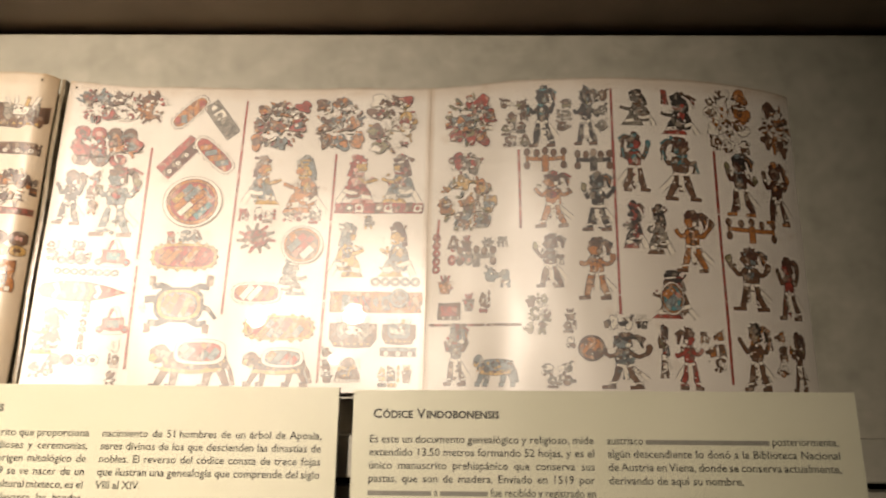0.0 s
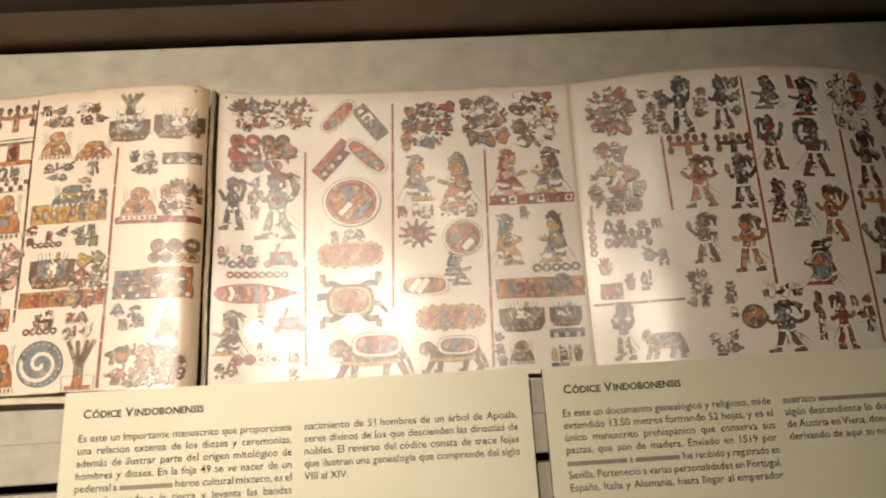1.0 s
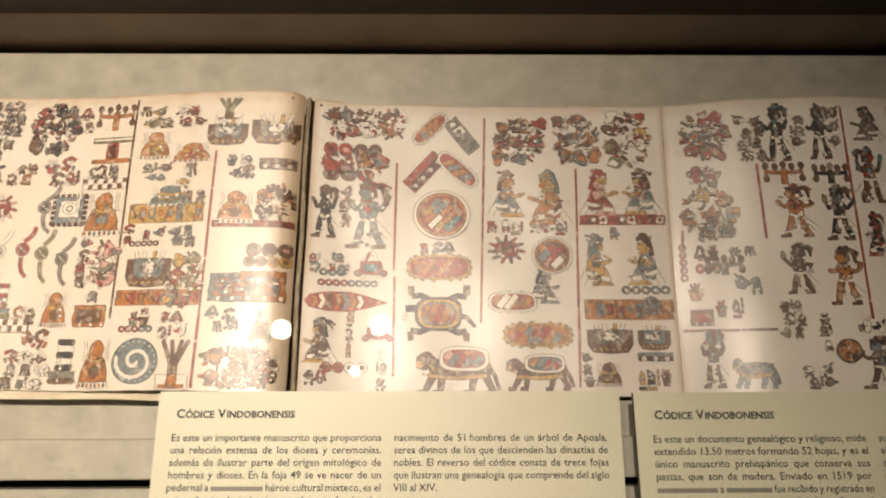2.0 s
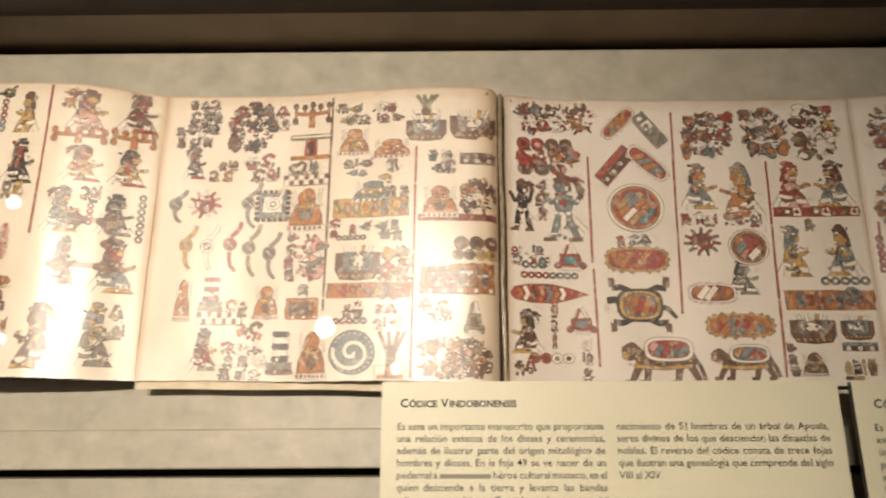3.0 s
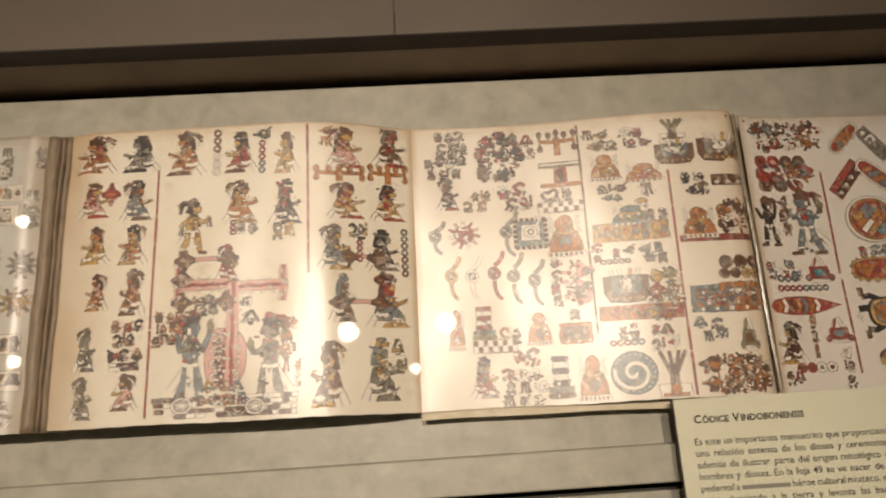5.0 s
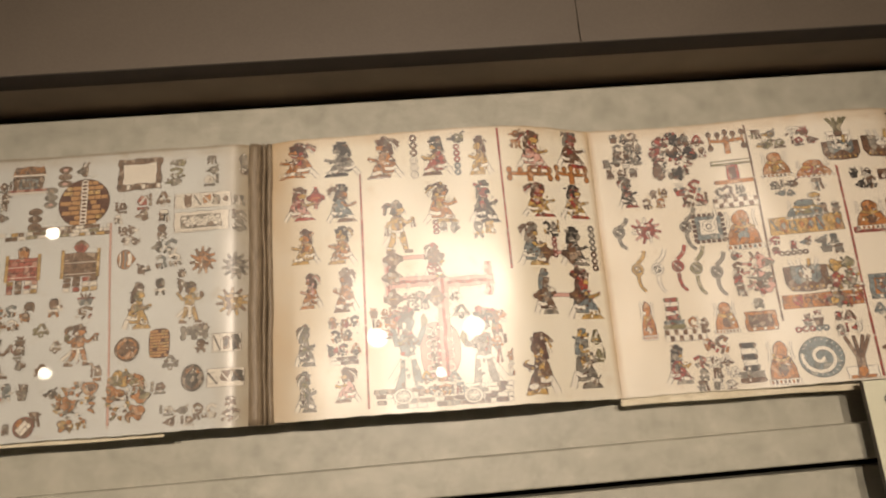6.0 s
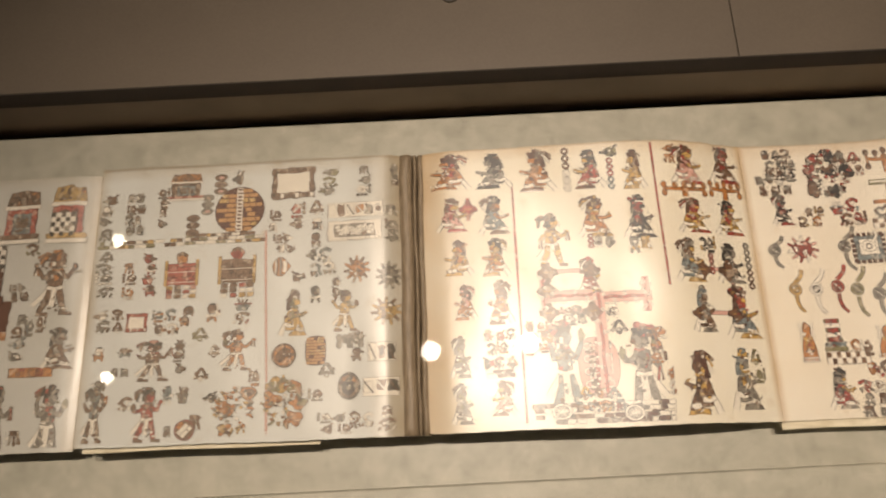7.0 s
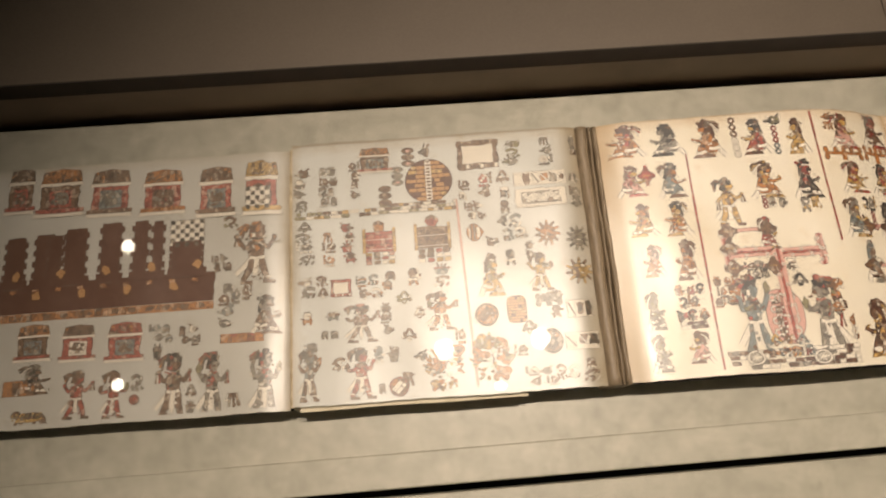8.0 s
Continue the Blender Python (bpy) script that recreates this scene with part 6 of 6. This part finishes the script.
sign("E", disc, 83.1, 210.7, 16.9, 16.6, "nr")
sign("E", clu, 35.1, 189.4, 11.9, 10.2, "n")
sign("E", clu, 70.8, 211.1, 9.5, 7.9, "g")
sign("E", tangle, 155.9, 193.7, 31.0, 38.7, "oye")
sign("E", clu, 181.5, 188.7, 12.9, 9.3, "g")
sign("E", disc, 205.4, 183.6, 18.9, 22.0, "nk")
sign("E", bar, 229.3, 184.9, 26.7, 13.5, "wnk")
sign("E", clu, 194.2, 210.2, 21.2, 15.7, "gn")
sign("E", clu, 217.2, 208.9, 17.7, 12.3, "ng")
sign("E", clu, 232.4, 208.0, 12.7, 17.3, "n")
sign("E", std, 13.0, 197.0, 20.0, 42.0, "gbn")
sign("E", clu, 76.0, 157.0, 9.0, 26.0, "ng")
sign("E", clu, 91.0, 205.0, 13.0, 12.0, "ne")
sign("E", clu, 166.0, 98.0, 12.0, 9.0, "nk")
sign("E", clu, 196.0, 108.0, 9.0, 15.0, "gn")
sign("E", clu, 133.0, 175.0, 9.0, 14.0, "no")
sign("E", clu, 190.0, 172.0, 13.0, 10.0, "gk")
rule("E", 138.2, 58.6, 144.2, 215.7, "p")
# leaf F
sign("F", tpl, 42.6, 23.3, 26.7, 43.6, "dnr")
sign("F", tpl, 77.3, 27.1, 43.2, 45.4, "onr")
sign("F", tpl, 120.9, 30.9, 40.1, 44.8, "nrb")
sign("F", tpl, 166.4, 33.6, 40.2, 42.6, "orr")
sign("F", tpl, 211.9, 36.7, 34.2, 47.4, "nrb")
sign("F", tpl, 250.9, 36.0, 33.2, 51.3, "yrr")
sign("F", chk, 247.7, 44.8, 20.0, 20.6, "kw")
sign("F", twr, 122.5, 95.0, 180.6, 73.4, "d")
sign("F", chk, 188.9, 72.1, 28.2, 23.4, "kw")
sign("F", bar, 125.1, 134.7, 176.4, 6.6, "on")
sign("F", std, 247.6, 92.9, 39.5, 54.6, "rno")
sign("F", clu, 217.7, 100.2, 15.2, 15.6, "gn")
sign("F", clu, 225.2, 65.4, 13.1, 11.1, "e")
sign("F", clu, 222.9, 136.4, 13.8, 38.5, "gb")
sign("F", bar, 236.5, 163.6, 34.8, 7.3, "or")
sign("F", sit, 255.5, 145.7, 27.9, 33.4, "kng")
sign("F", clu, 237.2, 127.5, 17.1, 14.2, "gn")
sign("F", tpl, 67.1, 156.1, 31.7, 30.9, "onb")
sign("F", tpl, 104.0, 158.7, 30.7, 30.8, "nrw")
sign("F", tpl, 142.0, 160.4, 33.0, 32.9, "rrb")
sign("F", clu, 171.1, 155.6, 19.2, 14.7, "gb")
sign("F", clu, 193.5, 158.4, 16.2, 16.9, "gn")
sign("F", clu, 167.4, 171.2, 8.1, 14.5, "nk")
sign("F", std, 182.7, 197.2, 31.3, 52.8, "knr")
sign("F", std, 213.6, 198.9, 28.0, 53.4, "kgr")
sign("F", std, 255.0, 199.7, 29.1, 53.4, "kgr")
sign("F", std, 106.7, 199.1, 28.2, 38.2, "nrn")
sign("F", std, 135.9, 201.1, 23.2, 38.1, "nrr")
sign("F", sit, 70.0, 185.0, 31.1, 24.5, "gnk")
sign("F", bar, 59.9, 191.3, 27.8, 12.0, "on")
sign("F", ani, 69.6, 214.2, 27.9, 15.1, "nr")
sign("F", disc, 152.4, 206.2, 8.5, 8.3, "r")
sign("F", clu, 153.7, 192.5, 11.2, 14.1, "g")
sign("F", clu, 196.1, 208.1, 9.7, 21.7, "gn")
sign("F", clu, 231.9, 210.7, 14.4, 13.0, "gn")


# ---- label cards ----
def letters(text, size, bold=0.0):
    cu = bpy.data.curves.new("letters", "FONT")
    cu.body, cu.size, cu.resolution_u, cu.offset = text, size, 2, bold
    ob = bpy.data.objects.new("letters", cu)
    me = bpy.data.meshes.new_from_object(ob)
    bpy.data.objects.remove(ob)
    xs = [v.co.x for v in me.vertices]
    return me, (max(xs) if xs else 0.0)


def set_line(card, text, x, y, width, size, z, justify=True, bold=0.0):
    """One printed line; words in square brackets are laid as plain bars of their length."""
    words, made = text.split(), []
    for w in words:
        if w[0] == "[":
            made.append((None, 0.56 * size * (len(w) - 2)))
        else:
            made.append(letters(w, size, bold))
    total = sum(m[1] for m in made)
    gap = (width - total) / max(len(words) - 1, 1) if justify else 0.30 * size
    squeeze = 1.0
    if justify and gap < 0.2 * size:
        gap = 0.22 * size
        squeeze = (width - gap * (len(words) - 1)) / total
    bm = bmesh.new()
    at = x
    for me, w in made:
        if me:
            n = len(bm.verts)
            bm.from_mesh(me)
            bm.verts.ensure_lookup_table()
            for v in bm.verts[n:]:
                v.co = Vector((at + v.co.x * squeeze, y + v.co.y, z))
            bpy.data.meshes.remove(me)
        else:
            vs = [bm.verts.new((at + a * w * squeeze, y + b * size, z)) for a, b in ((0, 0), (1, 0), (1, 0.42), (0, 0.42))]
            bm.faces.new(vs).material_index = 1
        at += w * squeeze + gap
    part("printed_line", bm, (TYPE, TYPE_BAR), card)


def label_card(at, turn, w, h, columns, label):
    card = thing("label_card", label, "museum label", "museum labels", (at[0], at[1], 0.9838))
    card.matrix_basis = pose(at[0], at[1], 0.9838, 0, 0, turn)
    bm = block(0, w, -h, 0, 0.0, 0.0042, 0.0)
    for f in bm.faces:
        f.material_index = 0 if f.normal.z > 0.5 else 1
    bmesh.ops.recalc_face_normals(bm, faces=bm.faces)
    for f in bm.faces:
        f.material_index = 0 if f.calc_center_median().z > 0.004 else 1
    part("board", bm, (CARD, CARD_EDGE), card, "cream board with dark cut edges")
    part("mount", block(0.012, w - 0.012, -0.060, -0.040, 0.9662 - 0.9838, -0.0002, 0.0008), BLACK, card, "black felt strip under the board")
    z = 0.00435
    # small capitals: large initials, the rest smaller
    x = 0.0125
    for i, word in enumerate(("CÓDICE", "VINDOBONENSIS")):
        for text, size in ((word[0], 0.0078), (word[1:], 0.0062)):
            me, adv = letters(text, size, 0.00020)
            bm = bmesh.new()
            bm.from_mesh(me)
            bpy.data.meshes.remove(me)
            for v in bm.verts:
                v.co = Vector((x + v.co.x, -0.0168 + v.co.y, z))
            part("title_letters", bm, TYPE, card)
            x += adv + 0.0005
        x += 0.0022
    for (x0, width), lines in zip(((0.0105, 0.1365), (0.155, 0.1375)), columns):
        for k, t in enumerate(lines):
            set_line(card, t, x0, -0.0315 - 0.00765 * k, width, 0.0066, z, justify=k < len(lines) - 1 or len(t) > 38, bold=0.00005)
    return card


label_card((-0.3812, 0.0155), 0.55, 0.302, 0.135, (
    ("Es este un importante manuscrito que proporciona", "una relación extensa de los dioses y ceremonias,", "además de ilustrar parte del origen mitológico de",
     "hombres y dioses. En la foja 49 se ve nacer de un", "pedernal a [________], héroe cultural mixteco, es el", "quien desciende a la tierra y levanta las bandas",
     "celestes y acuáticas. Crucial es la escena del"),
    ("nacimiento de 51 hombres de un árbol de Apoala,", "seres divinos de los que descienden las dinastías de", "nobles. El reverso del códice consta de trece fojas",
     "que ilustran una genealogía que comprende del siglo", "VIII al XIV.")), "cream museum label card printed in two columns, slightly askew")
label_card((-0.0700, 0.0172), 0.85, 0.306, 0.135, (
    ("Es este un documento genealógico y religioso, mide", "extendido 13.50 metros formando 52 hojas, y es el", "único manuscrito prehispánico que conserva sus",
     "pastas, que son de madera. Enviado en 1519 por", "[____________] a [________], fue recibido y registrado en", "Sevilla. Perteneció a varias personalidades en Portugal,",
     "España, Italia y Alemania, hasta llegar al emperador"),
    ("austriaco [_____________________], posteriormente,", "algún descendiente lo donó a la Biblioteca Nacional", "de Austria en Viena, donde se conserva actualmente,",
     "derivando de aquí su nombre.")), "cream museum label card in two columns, tilted beside its neighbour")
